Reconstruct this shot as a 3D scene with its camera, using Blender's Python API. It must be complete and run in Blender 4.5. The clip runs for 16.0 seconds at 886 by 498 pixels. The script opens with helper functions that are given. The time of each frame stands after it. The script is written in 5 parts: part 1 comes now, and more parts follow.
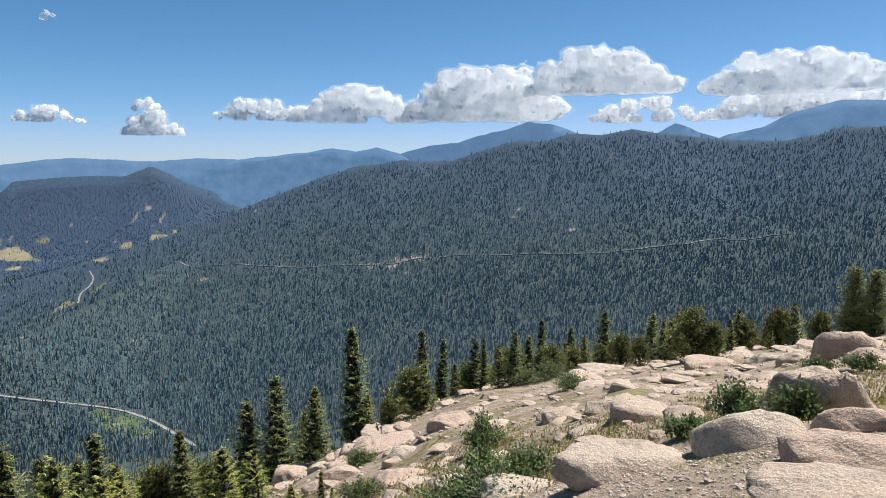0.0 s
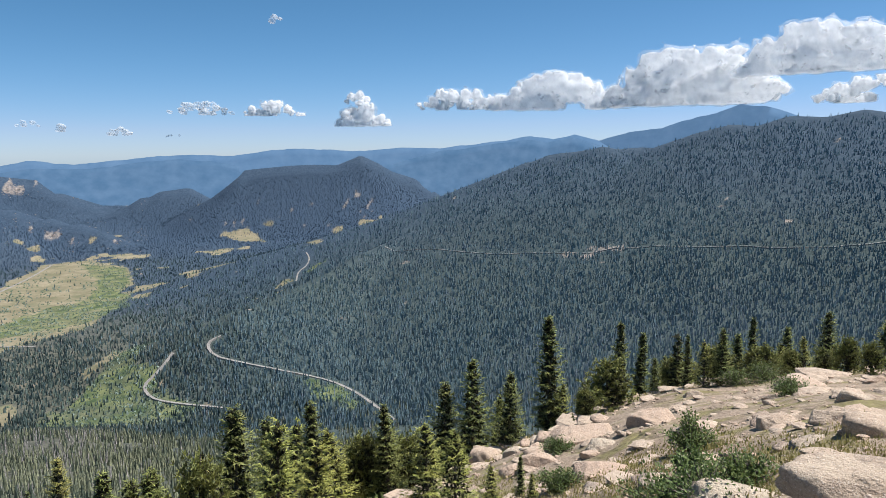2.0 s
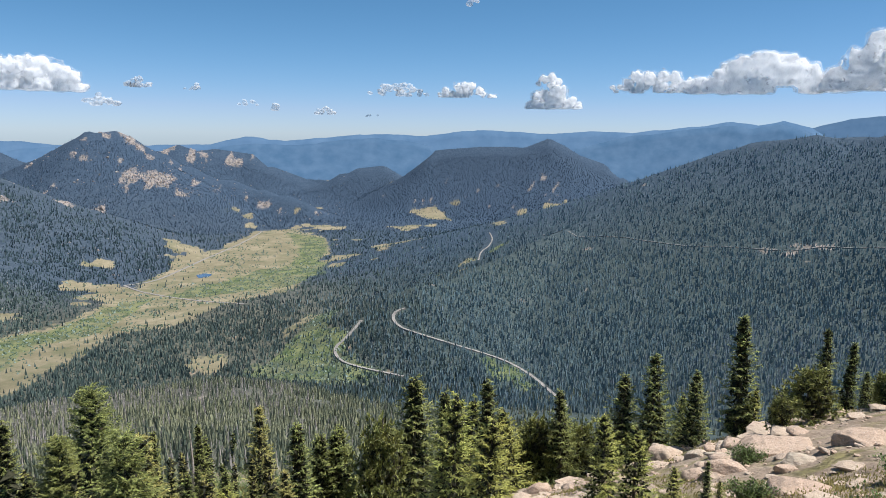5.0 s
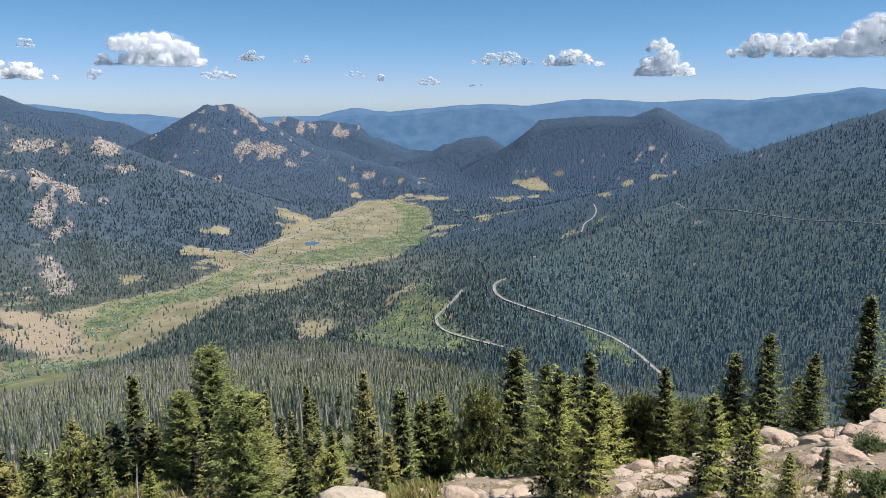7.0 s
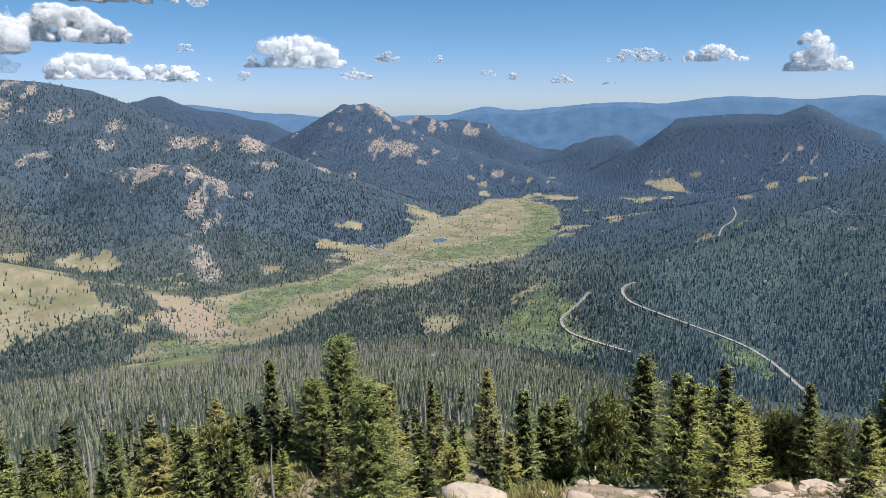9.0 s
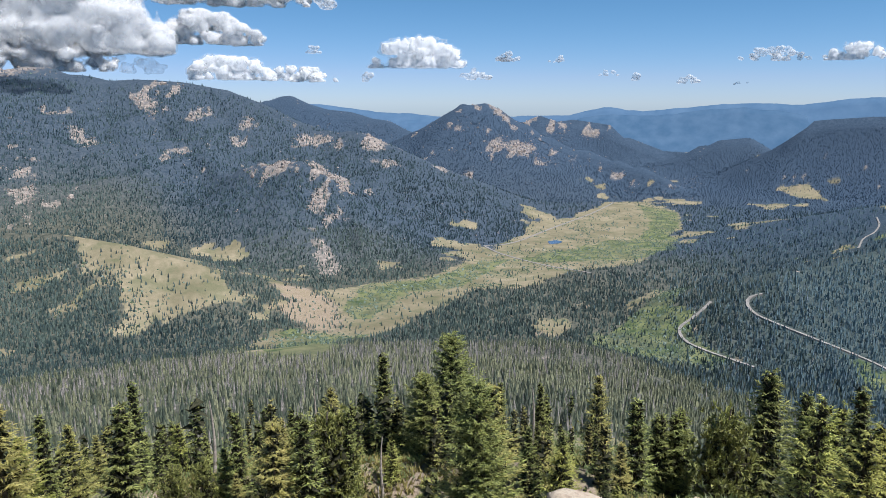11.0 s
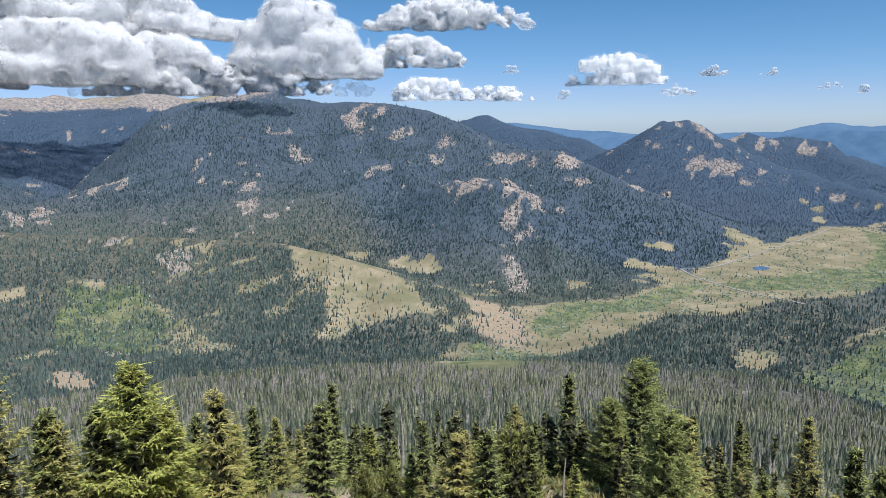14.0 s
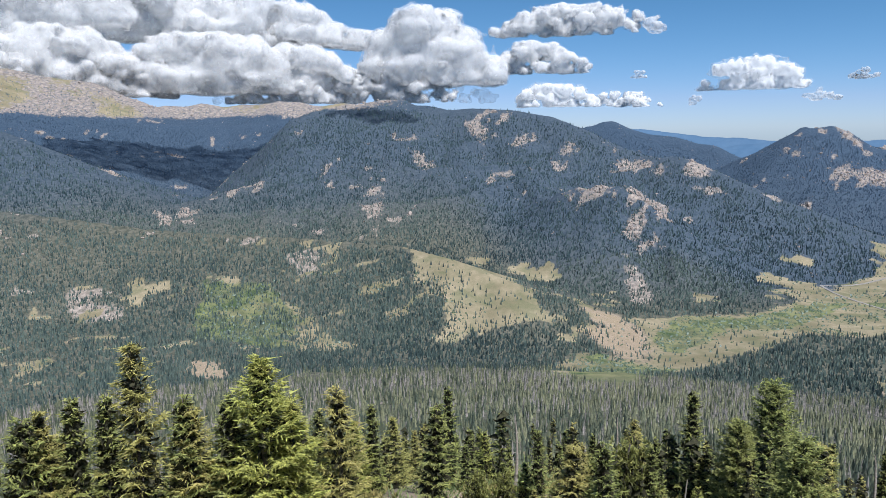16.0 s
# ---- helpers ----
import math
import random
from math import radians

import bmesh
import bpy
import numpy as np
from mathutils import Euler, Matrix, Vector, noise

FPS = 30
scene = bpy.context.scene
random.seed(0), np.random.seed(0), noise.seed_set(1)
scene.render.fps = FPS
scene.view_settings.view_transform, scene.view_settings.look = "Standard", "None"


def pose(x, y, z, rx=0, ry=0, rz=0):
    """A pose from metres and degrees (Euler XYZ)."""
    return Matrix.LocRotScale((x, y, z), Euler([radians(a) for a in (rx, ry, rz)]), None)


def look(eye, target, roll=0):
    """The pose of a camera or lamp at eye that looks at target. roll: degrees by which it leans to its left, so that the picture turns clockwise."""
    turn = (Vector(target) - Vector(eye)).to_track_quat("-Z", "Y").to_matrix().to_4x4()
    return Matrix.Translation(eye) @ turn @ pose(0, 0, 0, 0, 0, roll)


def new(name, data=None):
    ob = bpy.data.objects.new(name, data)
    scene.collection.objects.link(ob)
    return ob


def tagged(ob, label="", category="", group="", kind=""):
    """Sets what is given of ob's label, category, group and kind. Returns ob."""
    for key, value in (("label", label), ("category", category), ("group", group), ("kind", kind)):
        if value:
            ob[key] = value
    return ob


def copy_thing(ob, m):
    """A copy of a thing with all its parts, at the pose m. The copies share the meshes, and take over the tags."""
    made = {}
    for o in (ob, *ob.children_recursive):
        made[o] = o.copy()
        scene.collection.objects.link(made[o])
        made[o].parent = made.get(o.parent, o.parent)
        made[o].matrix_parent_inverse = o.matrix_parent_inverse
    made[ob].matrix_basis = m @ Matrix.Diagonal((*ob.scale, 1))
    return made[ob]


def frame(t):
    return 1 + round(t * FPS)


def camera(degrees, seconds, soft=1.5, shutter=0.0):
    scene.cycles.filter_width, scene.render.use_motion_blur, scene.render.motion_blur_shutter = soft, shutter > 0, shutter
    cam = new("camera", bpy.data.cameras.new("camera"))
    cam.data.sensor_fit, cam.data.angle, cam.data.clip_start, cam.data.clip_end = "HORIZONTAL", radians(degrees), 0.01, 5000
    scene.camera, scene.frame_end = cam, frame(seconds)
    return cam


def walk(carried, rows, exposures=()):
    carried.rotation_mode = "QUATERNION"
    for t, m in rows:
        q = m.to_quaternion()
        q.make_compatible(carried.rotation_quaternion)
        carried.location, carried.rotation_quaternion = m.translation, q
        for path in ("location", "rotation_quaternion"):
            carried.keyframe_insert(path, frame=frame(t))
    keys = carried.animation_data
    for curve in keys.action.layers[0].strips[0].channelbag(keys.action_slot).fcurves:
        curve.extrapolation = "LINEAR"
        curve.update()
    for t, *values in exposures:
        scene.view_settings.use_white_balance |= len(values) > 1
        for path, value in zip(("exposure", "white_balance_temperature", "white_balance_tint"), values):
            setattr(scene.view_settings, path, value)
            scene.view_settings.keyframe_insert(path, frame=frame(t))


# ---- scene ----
cam = camera(62.84, 16.0, soft=0.6)
EYE = 1.6
# seconds, x, y, then the turn of the camera: tilt, roll, heading
ROWS = [
    (0.0, 0.021, 0.000, 83.29, 0.05, -2.73),
    (0.5, -0.000, 0.000, 83.16, 0.07, 0.02),
    (1.0, -0.034, 0.000, 82.80, 0.16, 4.25),
    (1.5, -0.061, 0.000, 82.58, 0.25, 7.79),
    (2.0, -0.099, 0.000, 82.42, 0.59, 12.64),
    (2.5, -0.121, 0.000, 82.32, 0.13, 15.54),
    (3.0, -0.140, 0.000, 82.15, -0.10, 18.08),
    (3.5, -0.155, 0.000, 82.00, -0.23, 20.23),
    (4.0, -0.172, 0.000, 81.80, -0.37, 22.56),
    (4.5, -0.190, 0.000, 81.56, -0.60, 25.01),
    (7.0, -0.260, 0.000, 78.71, -0.10, 35.33),
    (7.5, -0.273, 0.000, 78.55, -0.10, 37.34),
    (8.0, -0.287, 0.000, 78.50, 0.00, 39.62),
    (8.5, -0.304, 0.000, 78.60, 0.13, 42.51),
    (9.0, -0.321, 0.000, 78.62, 0.22, 45.44),
    (11.5, -0.378, 0.000, 78.79, 0.08, 57.03),
    (12.0, -0.388, 0.000, 79.05, 0.31, 59.58),
    (12.5, -0.397, 0.000, 79.41, 0.59, 61.85),
    (13.0, -0.406, 0.000, 79.77, 0.72, 64.45),
    (13.5, -0.415, 0.000, 80.03, 0.76, 67.27),
    (14.0, -0.422, 0.000, 80.13, 0.65, 69.70),
    (14.5, -0.429, 0.000, 80.18, 0.65, 72.19),
    (15.0, -0.434, 0.000, 80.28, 0.63, 74.62),
    (15.5, -0.439, 0.000, 80.51, 0.55, 77.01),
    (16.0, -0.442, 0.000, 80.73, 0.66, 79.25),
]

walk(cam, [(t, pose(x, y, EYE, rx, ry, rz)) for t, x, y, rx, ry, rz in ROWS], [(0.0, 0.65, 6120, 10), (4.0, 0.62, 6120, 10), (9.0, 0.58, 6020, 11), (16.0, 0.53, 5850, 11)])

# ---- light ----
SUN_BEARING, SUN_HEIGHT = 66.0, 61.0
world = bpy.data.worlds.new("daylight")
scene.world = world
world.use_nodes = True
sky = world.node_tree.nodes.new("ShaderNodeTexSky")
sky.sky_type, sky.sun_disc = "NISHITA", False
sky.sun_elevation, sky.sun_rotation = radians(SUN_HEIGHT), radians(SUN_BEARING)
sky.altitude, sky.air_density, sky.dust_density, sky.ozone_density = 3000, 0.8, 2.0, 1.0
back = world.node_tree.nodes["Background"]
back.inputs["Strength"].default_value = 0.069
clear = world.node_tree.nodes.new("ShaderNodeMix")
clear.data_type, clear.blend_type = "RGBA", "MULTIPLY"
clear.inputs[0].default_value = 1.0
# deep mountain blue overhead, paler and less green in the haze low down
haze = world.node_tree.nodes.new("ShaderNodeMix")
haze.data_type = "RGBA"
haze.inputs[6].default_value, haze.inputs[7].default_value = (0.62, 1.04, 1.09, 1), (0.89, 0.93, 1.07, 1)
red, low = world.node_tree.nodes.new("ShaderNodeSeparateColor"), world.node_tree.nodes.new("ShaderNodeMapRange")
low.inputs[1].default_value, low.inputs[2].default_value = 1.0, 4.5
for a, b in ((sky.outputs[0], red.inputs[0]), (red.outputs[0], low.inputs[0]), (low.outputs[0], haze.inputs[0]), (haze.outputs[2], clear.inputs[7])):
    world.node_tree.links.new(a, b)
world.node_tree.links.new(sky.outputs[0], clear.inputs[6])
world.node_tree.links.new(clear.outputs[2], back.inputs["Color"])
lamp = bpy.data.lights.new("sun", "SUN")
lamp.energy, lamp.angle, lamp.color = 5.0, radians(0.53), (1.0, 0.95, 0.88)
sun = new("sun", lamp)
a, e = radians(SUN_BEARING), radians(SUN_HEIGHT)
sun.matrix_world = look((300 * math.sin(a) * math.cos(e), 300 * math.cos(a) * math.cos(e), 300 * math.sin(e)), (0, 0, 0))

# ---- materials ----
def material(name, rough=0.9, spec=0.2):
    m = bpy.data.materials.new(name)
    m.use_nodes = True
    shader = m.node_tree.nodes["Principled BSDF"]
    shader.inputs["Roughness"].default_value = rough
    shader.inputs["Specular IOR Level"].default_value = spec
    return m, m.node_tree, shader


def node(tree, kind, **values):
    n = tree.nodes.new(kind)
    for k, v in values.items():
        n.inputs[k.replace("_", " ")].default_value = v
    return n


def mixed(tree, factor, a, b):
    """Colour a, going to b by the factor; each a colour or an output."""
    n = tree.nodes.new("ShaderNodeMix")
    n.data_type = "RGBA"
    for sock, v in ((n.inputs[0], factor), (n.inputs[6], a), (n.inputs[7], b)):
        if isinstance(v, bpy.types.NodeSocket):
            tree.links.new(v, sock)
        else:
            sock.default_value = v if isinstance(v, float) else (*v, 1)
    return n.outputs[2]


def grain(tree, scale, detail=4.0, lo=0.35, hi=0.65, rough=0.6, kind="Object", warp=0.0):
    """Noise at real size, stretched between lo and hi to 0..1."""
    tex = tree.nodes.new("ShaderNodeTexCoord")
    n = node(tree, "ShaderNodeTexNoise", Scale=scale, Detail=detail, Roughness=rough, Distortion=warp)
    tree.links.new(tex.outputs[kind], n.inputs["Vector"])
    r = node(tree, "ShaderNodeMapRange")
    r.inputs[1].default_value, r.inputs[2].default_value = lo, hi
    tree.links.new(n.outputs[0], r.inputs[0])
    return r.outputs[0]


def bumpy(tree, shader, height, distance, strength=0.6):
    b = node(tree, "ShaderNodeBump", Strength=strength, Distance=distance)
    tree.links.new(height, b.inputs["Height"])
    tree.links.new(b.outputs[0], shader.inputs["Normal"])


def value_of(tree, name, kind="GEOMETRY"):
    n = tree.nodes.new("ShaderNodeAttribute")
    n.attribute_name, n.attribute_type = name, kind
    return n


def math_node(tree, op, a, b=0.0, clamp=False):
    n = tree.nodes.new("ShaderNodeMath")
    n.operation, n.use_clamp = op, clamp
    for sock, v in zip(n.inputs, (a, b)):
        if isinstance(v, bpy.types.NodeSocket):
            tree.links.new(v, sock)
        else:
            sock.default_value = v
    return n.outputs[0]


def land_material():
    """Mountain ground: forest duff, grass, bare granite and gravel, by the land cover."""
    m, t, s = material("mountain_ground", 0.95, 0.1)
    cover = value_of(t, "cover")
    split = t.nodes.new("ShaderNodeSeparateColor")
    t.links.new(cover.outputs["Color"], split.inputs[0])
    wide, fine = grain(t, 0.012, 6), grain(t, 0.11, 6)
    duff = mixed(t, fine, (0.05, 0.056, 0.044), (0.125, 0.12, 0.095))
    grass = mixed(t, wide, (0.175, 0.15, 0.095), (0.3, 0.25, 0.17))
    grass = mixed(t, math_node(t, "MULTIPLY", fine, 0.35), grass, (0.1, 0.105, 0.055))
    grass = mixed(t, math_node(t, "MULTIPLY", grain(t, 0.022, 6, 0.48, 0.62), 0.45), grass, (0.085, 0.105, 0.052))
    green = mixed(t, grain(t, 0.035, 8, 0.4, 0.6), (0.052, 0.078, 0.036), (0.16, 0.175, 0.078))
    # blue haze put into the floor colour: under the near ridge, then with distance
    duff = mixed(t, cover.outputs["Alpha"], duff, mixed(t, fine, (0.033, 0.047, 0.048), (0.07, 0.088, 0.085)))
    duff = mixed(t, value_of(t, "floor_haze").outputs["Fac"], duff, mixed(t, fine, (0.027, 0.048, 0.079), (0.056, 0.08, 0.114)))
    rock = mixed(t, fine, (0.2, 0.168, 0.145), (0.36, 0.305, 0.265))
    rock = mixed(t, math_node(t, "MULTIPLY", grain(t, 0.05, 8, 0.5, 0.6), 0.4), rock, (0.09, 0.085, 0.07))
    edge = math_node(t, "MULTIPLY", math_node(t, "SUBTRACT", grain(t, 0.05, 6, 0.2, 0.8), 0.5), 0.7)

    def sharp(v):
        n = node(t, "ShaderNodeMapRange")
        n.inputs[1].default_value, n.inputs[2].default_value = 0.4, 0.6
        t.links.new(math_node(t, "ADD", v, edge), n.inputs[0])
        return n.outputs[0]
    broken = math_node(t, "ADD", math_node(t, "MULTIPLY", grain(t, 0.07, 8, 0.38, 0.58), 0.6), 0.4)
    colour = mixed(t, math_node(t, "MULTIPLY", sharp(split.outputs[1]), broken), duff, rock)
    colour = mixed(t, sharp(split.outputs[0]), colour, grass)
    colour = mixed(t, math_node(t, "MULTIPLY", sharp(split.outputs[2]), math_node(t, "ADD", math_node(t, "MULTIPLY", grain(t, 0.018, 6, 0.4, 0.6), 0.5), 0.5)), colour, green)
    near = mixed(t, grain(t, 1.3, 8, 0.3, 0.7), (0.245, 0.182, 0.13), (0.405, 0.318, 0.24))
    near = mixed(t, math_node(t, "MULTIPLY", grain(t, 0.9, 8, 0.52, 0.6), 0.8), near, (0.19, 0.17, 0.06))
    # slabs of bedrock with soil and dry moss in the joints
    place, bend = t.nodes.new("ShaderNodeTexCoord"), t.nodes.new("ShaderNodeVectorMath")
    bend.operation = "MULTIPLY_ADD"
    wave = node(t, "ShaderNodeTexNoise", Scale=1.1, Detail=4.0)
    t.links.new(place.outputs["Object"], wave.inputs["Vector"])
    t.links.new(wave.outputs["Color"], bend.inputs[0])
    bend.inputs[1].default_value = (0.9, 0.9, 0.9)
    t.links.new(place.outputs["Object"], bend.inputs[2])
    joint = node(t, "ShaderNodeTexVoronoi", Scale=0.85)
    joint.feature = "DISTANCE_TO_EDGE"
    t.links.new(bend.outputs[0], joint.inputs["Vector"])
    open_joint = math_node(t, "MULTIPLY", math_node(t, "SUBTRACT", 1.0, node_range(t, joint.outputs["Distance"], 0.01, 0.11)), grain(t, 0.7, 5, 0.42, 0.66))
    slab = math_node(t, "SUBTRACT", 1.0, open_joint)
    near = mixed(t, slab, mixed(t, grain(t, 2.5, 6, 0.4, 0.6), (0.15, 0.125, 0.075), (0.24, 0.21, 0.09)), near)
    speck = grain(t, 14, 3, 0.45, 0.6)
    near = mixed(t, math_node(t, "MULTIPLY", speck, 0.45), near, (0.13, 0.1, 0.075))
    colour = mixed(t, value_of(t, "stony").outputs["Fac"], colour, near)
    t.links.new(colour, s.inputs["Base Color"])
    bumpy(t, s, math_node(t, "ADD", grain(t, 4, 10, 0.2, 0.8), math_node(t, "MULTIPLY", slab, 0.7)), 0.07, 0.9)
    return m


def forest_material(name, green, deep, grey):
    """Massed conifers: live green to dark, some beetle-killed grey, tree by tree."""
    m, t, s = material(name, 0.55, 0.8)
    # blue-tinted gloss gives a sheen in place of haze
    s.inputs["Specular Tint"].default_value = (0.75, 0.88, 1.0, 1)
    tint = value_of(t, "tint").outputs["Fac"]
    live = mixed(t, node_range(t, tint, 0.0, 0.7), deep, green)
    colour = mixed(t, node_range(t, tint, 0.72, 0.78), live, grey)
    t.links.new(mixed(t, math_node(t, "MULTIPLY", grain(t, 0.9, 3, 0.4, 0.6), 0.35), colour, (0.02, 0.028, 0.016)), s.inputs["Base Color"])
    return m


def node_range(t, v, lo, hi):
    n = node(t, "ShaderNodeMapRange")
    n.inputs[1].default_value, n.inputs[2].default_value = lo, hi
    t.links.new(v, n.inputs[0])
    return n.outputs[0]


def needle_material(name, dark, light, old, thin=0.25):
    """Needles or leaves: spray by spray from dark to light, with some older, duller growth."""
    m, t, s = material(name, 0.55, 0.3)
    isle = t.nodes.new("ShaderNodeNewGeometry").outputs["Random Per Island"]
    colour = mixed(t, isle, dark, light)
    info = t.nodes.new("ShaderNodeObjectInfo").outputs["Random"]
    colour = mixed(t, math_node(t, "MULTIPLY", info, 0.45), colour, old)
    colour = mixed(t, math_node(t, "MULTIPLY", grain(t, 1.5, 4, 0.45, 0.65), 0.35), colour, old)
    t.links.new(colour, s.inputs["Base Color"])
    glow = t.nodes.new("ShaderNodeBsdfTranslucent")
    t.links.new(colour, glow.inputs["Color"])
    mix = node(t, "ShaderNodeMixShader", Fac=thin)
    t.links.new(s.outputs[0], mix.inputs[1])
    t.links.new(glow.outputs[0], mix.inputs[2])
    t.links.new(mix.outputs[0], t.nodes["Material Output"].inputs["Surface"])
    return m


def rock_material(name, pale, warm, dark):
    m, t, s = material(name, 0.88, 0.25)
    info = t.nodes.new("ShaderNodeObjectInfo").outputs["Random"]
    colour = mixed(t, info, pale, warm)
    colour = mixed(t, math_node(t, "MULTIPLY", grain(t, 2.2, 8, 0.4, 0.68), 0.7), colour, warm)
    colour = mixed(t, math_node(t, "MULTIPLY", grain(t, 5, 10, 0.52, 0.66), 0.6), colour, dark)
    colour = mixed(t, math_node(t, "MULTIPLY", grain(t, 60, 4, 0.5, 0.62), 0.5), colour, dark)
    colour = mixed(t, math_node(t, "MULTIPLY", grain(t, 90, 2, 0.6, 0.68), 0.5), colour, (0.7, 0.66, 0.6))
    t.links.new(colour, s.inputs["Base Color"])
    bumpy(t, s, math_node(t, "ADD", grain(t, 6, 12, 0.2, 0.8), math_node(t, "MULTIPLY", grain(t, 45, 6, 0.2, 0.8), 0.25)), 0.05, 0.8)
    return m


def plain_material(name, a, b, scale, rough=0.9, bump=0.0):
    m, t, s = material(name, rough, 0.2)
    g = grain(t, scale, 8)
    t.links.new(mixed(t, g, a, b), s.inputs["Base Color"])
    if bump:
        bumpy(t, s, grain(t, scale * 3, 6), bump)
    return m


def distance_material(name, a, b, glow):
    """Far ranges under many miles of air: a backdrop whose haze is put into colour and glow."""
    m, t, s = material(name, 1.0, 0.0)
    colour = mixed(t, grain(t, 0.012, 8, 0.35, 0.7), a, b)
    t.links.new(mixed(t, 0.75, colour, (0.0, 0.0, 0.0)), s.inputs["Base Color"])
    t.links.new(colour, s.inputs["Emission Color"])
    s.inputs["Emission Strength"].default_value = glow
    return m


LAND = land_material()
# blue haze is put into the ridge, valley and mountain forest colours
FOREST = forest_material("hazed_ridge_conifers", (0.185, 0.262, 0.278), (0.1, 0.156, 0.192), (0.27, 0.315, 0.365))
FOREST_VALLEY_HAZED = forest_material("hazed_valley_conifers", (0.074, 0.114, 0.116), (0.015, 0.036, 0.047), (0.15, 0.168, 0.18))
FOREST_FAR_HAZED = forest_material("hazed_mountain_conifers", (0.05, 0.085, 0.138), (0.027, 0.055, 0.1), (0.1, 0.135, 0.18))
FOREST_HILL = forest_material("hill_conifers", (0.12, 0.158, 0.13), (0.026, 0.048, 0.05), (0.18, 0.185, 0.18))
FOREST_BENCH = forest_material("bench_conifers", (0.265, 0.265, 0.15), (0.07, 0.086, 0.054), (0.34, 0.305, 0.28))
SCRUB = forest_material("willow_scrub", (0.085, 0.115, 0.045), (0.045, 0.07, 0.033), (0.2, 0.2, 0.15))
YOUNG = needle_material("young_spruce_needles", (0.1, 0.13, 0.034), (0.54, 0.55, 0.145), (0.4, 0.37, 0.095), 0.25)
FADED = needle_material("fading_needles", (0.12, 0.13, 0.042), (0.52, 0.5, 0.15), (0.42, 0.34, 0.13), 0.25)
LEAF = needle_material("shrub_leaves", (0.05, 0.085, 0.025), (0.2, 0.26, 0.08), (0.12, 0.13, 0.045), 0.35)
DRY = needle_material("dry_grass", (0.16, 0.16, 0.045), (0.4, 0.34, 0.13), (0.26, 0.21, 0.08), 0.35)
SPRUCE = needle_material("spruce_needles", (0.04, 0.06, 0.025), (0.38, 0.41, 0.12), (0.25, 0.245, 0.072), 0.18)
PINE = needle_material("pine_needles", (0.036, 0.053, 0.021), (0.36, 0.375, 0.108), (0.25, 0.23, 0.066), 0.18)
# dark colour of the scraps that paint shade inside the crowns
CROWN_SHADE = plain_material("inner_crown_shade", (0.022, 0.026, 0.014), (0.055, 0.05, 0.028), 12, 0.95)
BARK = plain_material("bark", (0.10, 0.08, 0.065), (0.22, 0.19, 0.165), 9, 0.95, 0.02)
DEAD = plain_material("weathered_dead_wood", (0.26, 0.22, 0.185), (0.42, 0.37, 0.32), 7, 0.9, 0.02)
GRANITE = rock_material("granite", (0.475, 0.395, 0.295), (0.465, 0.33, 0.24), (0.195, 0.155, 0.12))
ROAD = plain_material("pale_road", (0.18, 0.168, 0.155), (0.27, 0.25, 0.23), 0.1)
WATER = plain_material("pond_water", (0.06, 0.1, 0.16), (0.08, 0.13, 0.2), 0.05, 0.2)
# blue haze painted and glowing on the ranges at the horizon
FAR_HAZE = distance_material("far_range", (0.085, 0.155, 0.255), (0.11, 0.185, 0.29), 0.8)
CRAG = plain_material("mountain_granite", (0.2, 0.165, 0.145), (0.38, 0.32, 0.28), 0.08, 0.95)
NEAR_HAZE = distance_material("hazy_near_foothills", (0.066, 0.128, 0.215), (0.1, 0.168, 0.262), 0.8)
PEBBLE = rock_material("pebbles", (0.56, 0.47, 0.39), (0.46, 0.36, 0.29), (0.26, 0.21, 0.17))


def cloud_material(name, white, veil, soft=0.58):
    """White cloud: light goes round and through it; the veil is its thin torn edge."""
    m, t, s = material(name, 1.0, 0.0)
    over, through_it = node(t, "ShaderNodeBsdfDiffuse", Color=(white, white, white, 1)), node(t, "ShaderNodeBsdfTranslucent", Color=(white, white, white, 1))
    last = node(t, "ShaderNodeMixShader", Fac=soft)
    t.links.new(over.outputs[0], last.inputs[1])
    t.links.new(through_it.outputs[0], last.inputs[2])
    if veil:
        clear, edge = t.nodes.new("ShaderNodeBsdfTransparent"), t.nodes.new("ShaderNodeMixShader")
        t.links.new(math_node(t, "MULTIPLY", grain(t, 0.02, 4, 0.3, 0.66), veil), edge.inputs[0])
        t.links.new(clear.outputs[0], edge.inputs[1])
        t.links.new(last.outputs[0], edge.inputs[2])
        last = edge
    t.nodes.remove(s)
    t.links.new(last.outputs[0], t.nodes["Material Output"].inputs["Surface"])
    return m


CLOUD, CLOUD_VEIL, CLOUD_HAZE, CLOUD_BANK = cloud_material("cloud_white", 0.96, 0, 0.68), cloud_material("cloud_veil", 0.86, 0.6), cloud_material("cloud_haze", 0.9, 0.28), cloud_material("cloud_bank", 0.87, 0, 0.66)


# ---- building helpers ----
def fast_mesh(name, verts, faces, mat, smooth=False):
    """A mesh from arrays: verts n x 3, faces m x 3 or m x 4."""
    mesh = bpy.data.meshes.new(name)
    verts, faces = np.asarray(verts, np.float32), np.asarray(faces, np.int32)
    mesh.vertices.add(len(verts))
    mesh.vertices.foreach_set("co", verts.ravel())
    mesh.loops.add(faces.size)
    mesh.loops.foreach_set("vertex_index", faces.ravel())
    mesh.polygons.add(len(faces))
    mesh.polygons.foreach_set("loop_start", np.arange(0, faces.size, faces.shape[1], dtype=np.int32))
    mesh.polygons.foreach_set("use_smooth", np.full(len(faces), smooth))
    mesh.update(calc_edges=True)
    mesh.materials.append(mat)
    return mesh


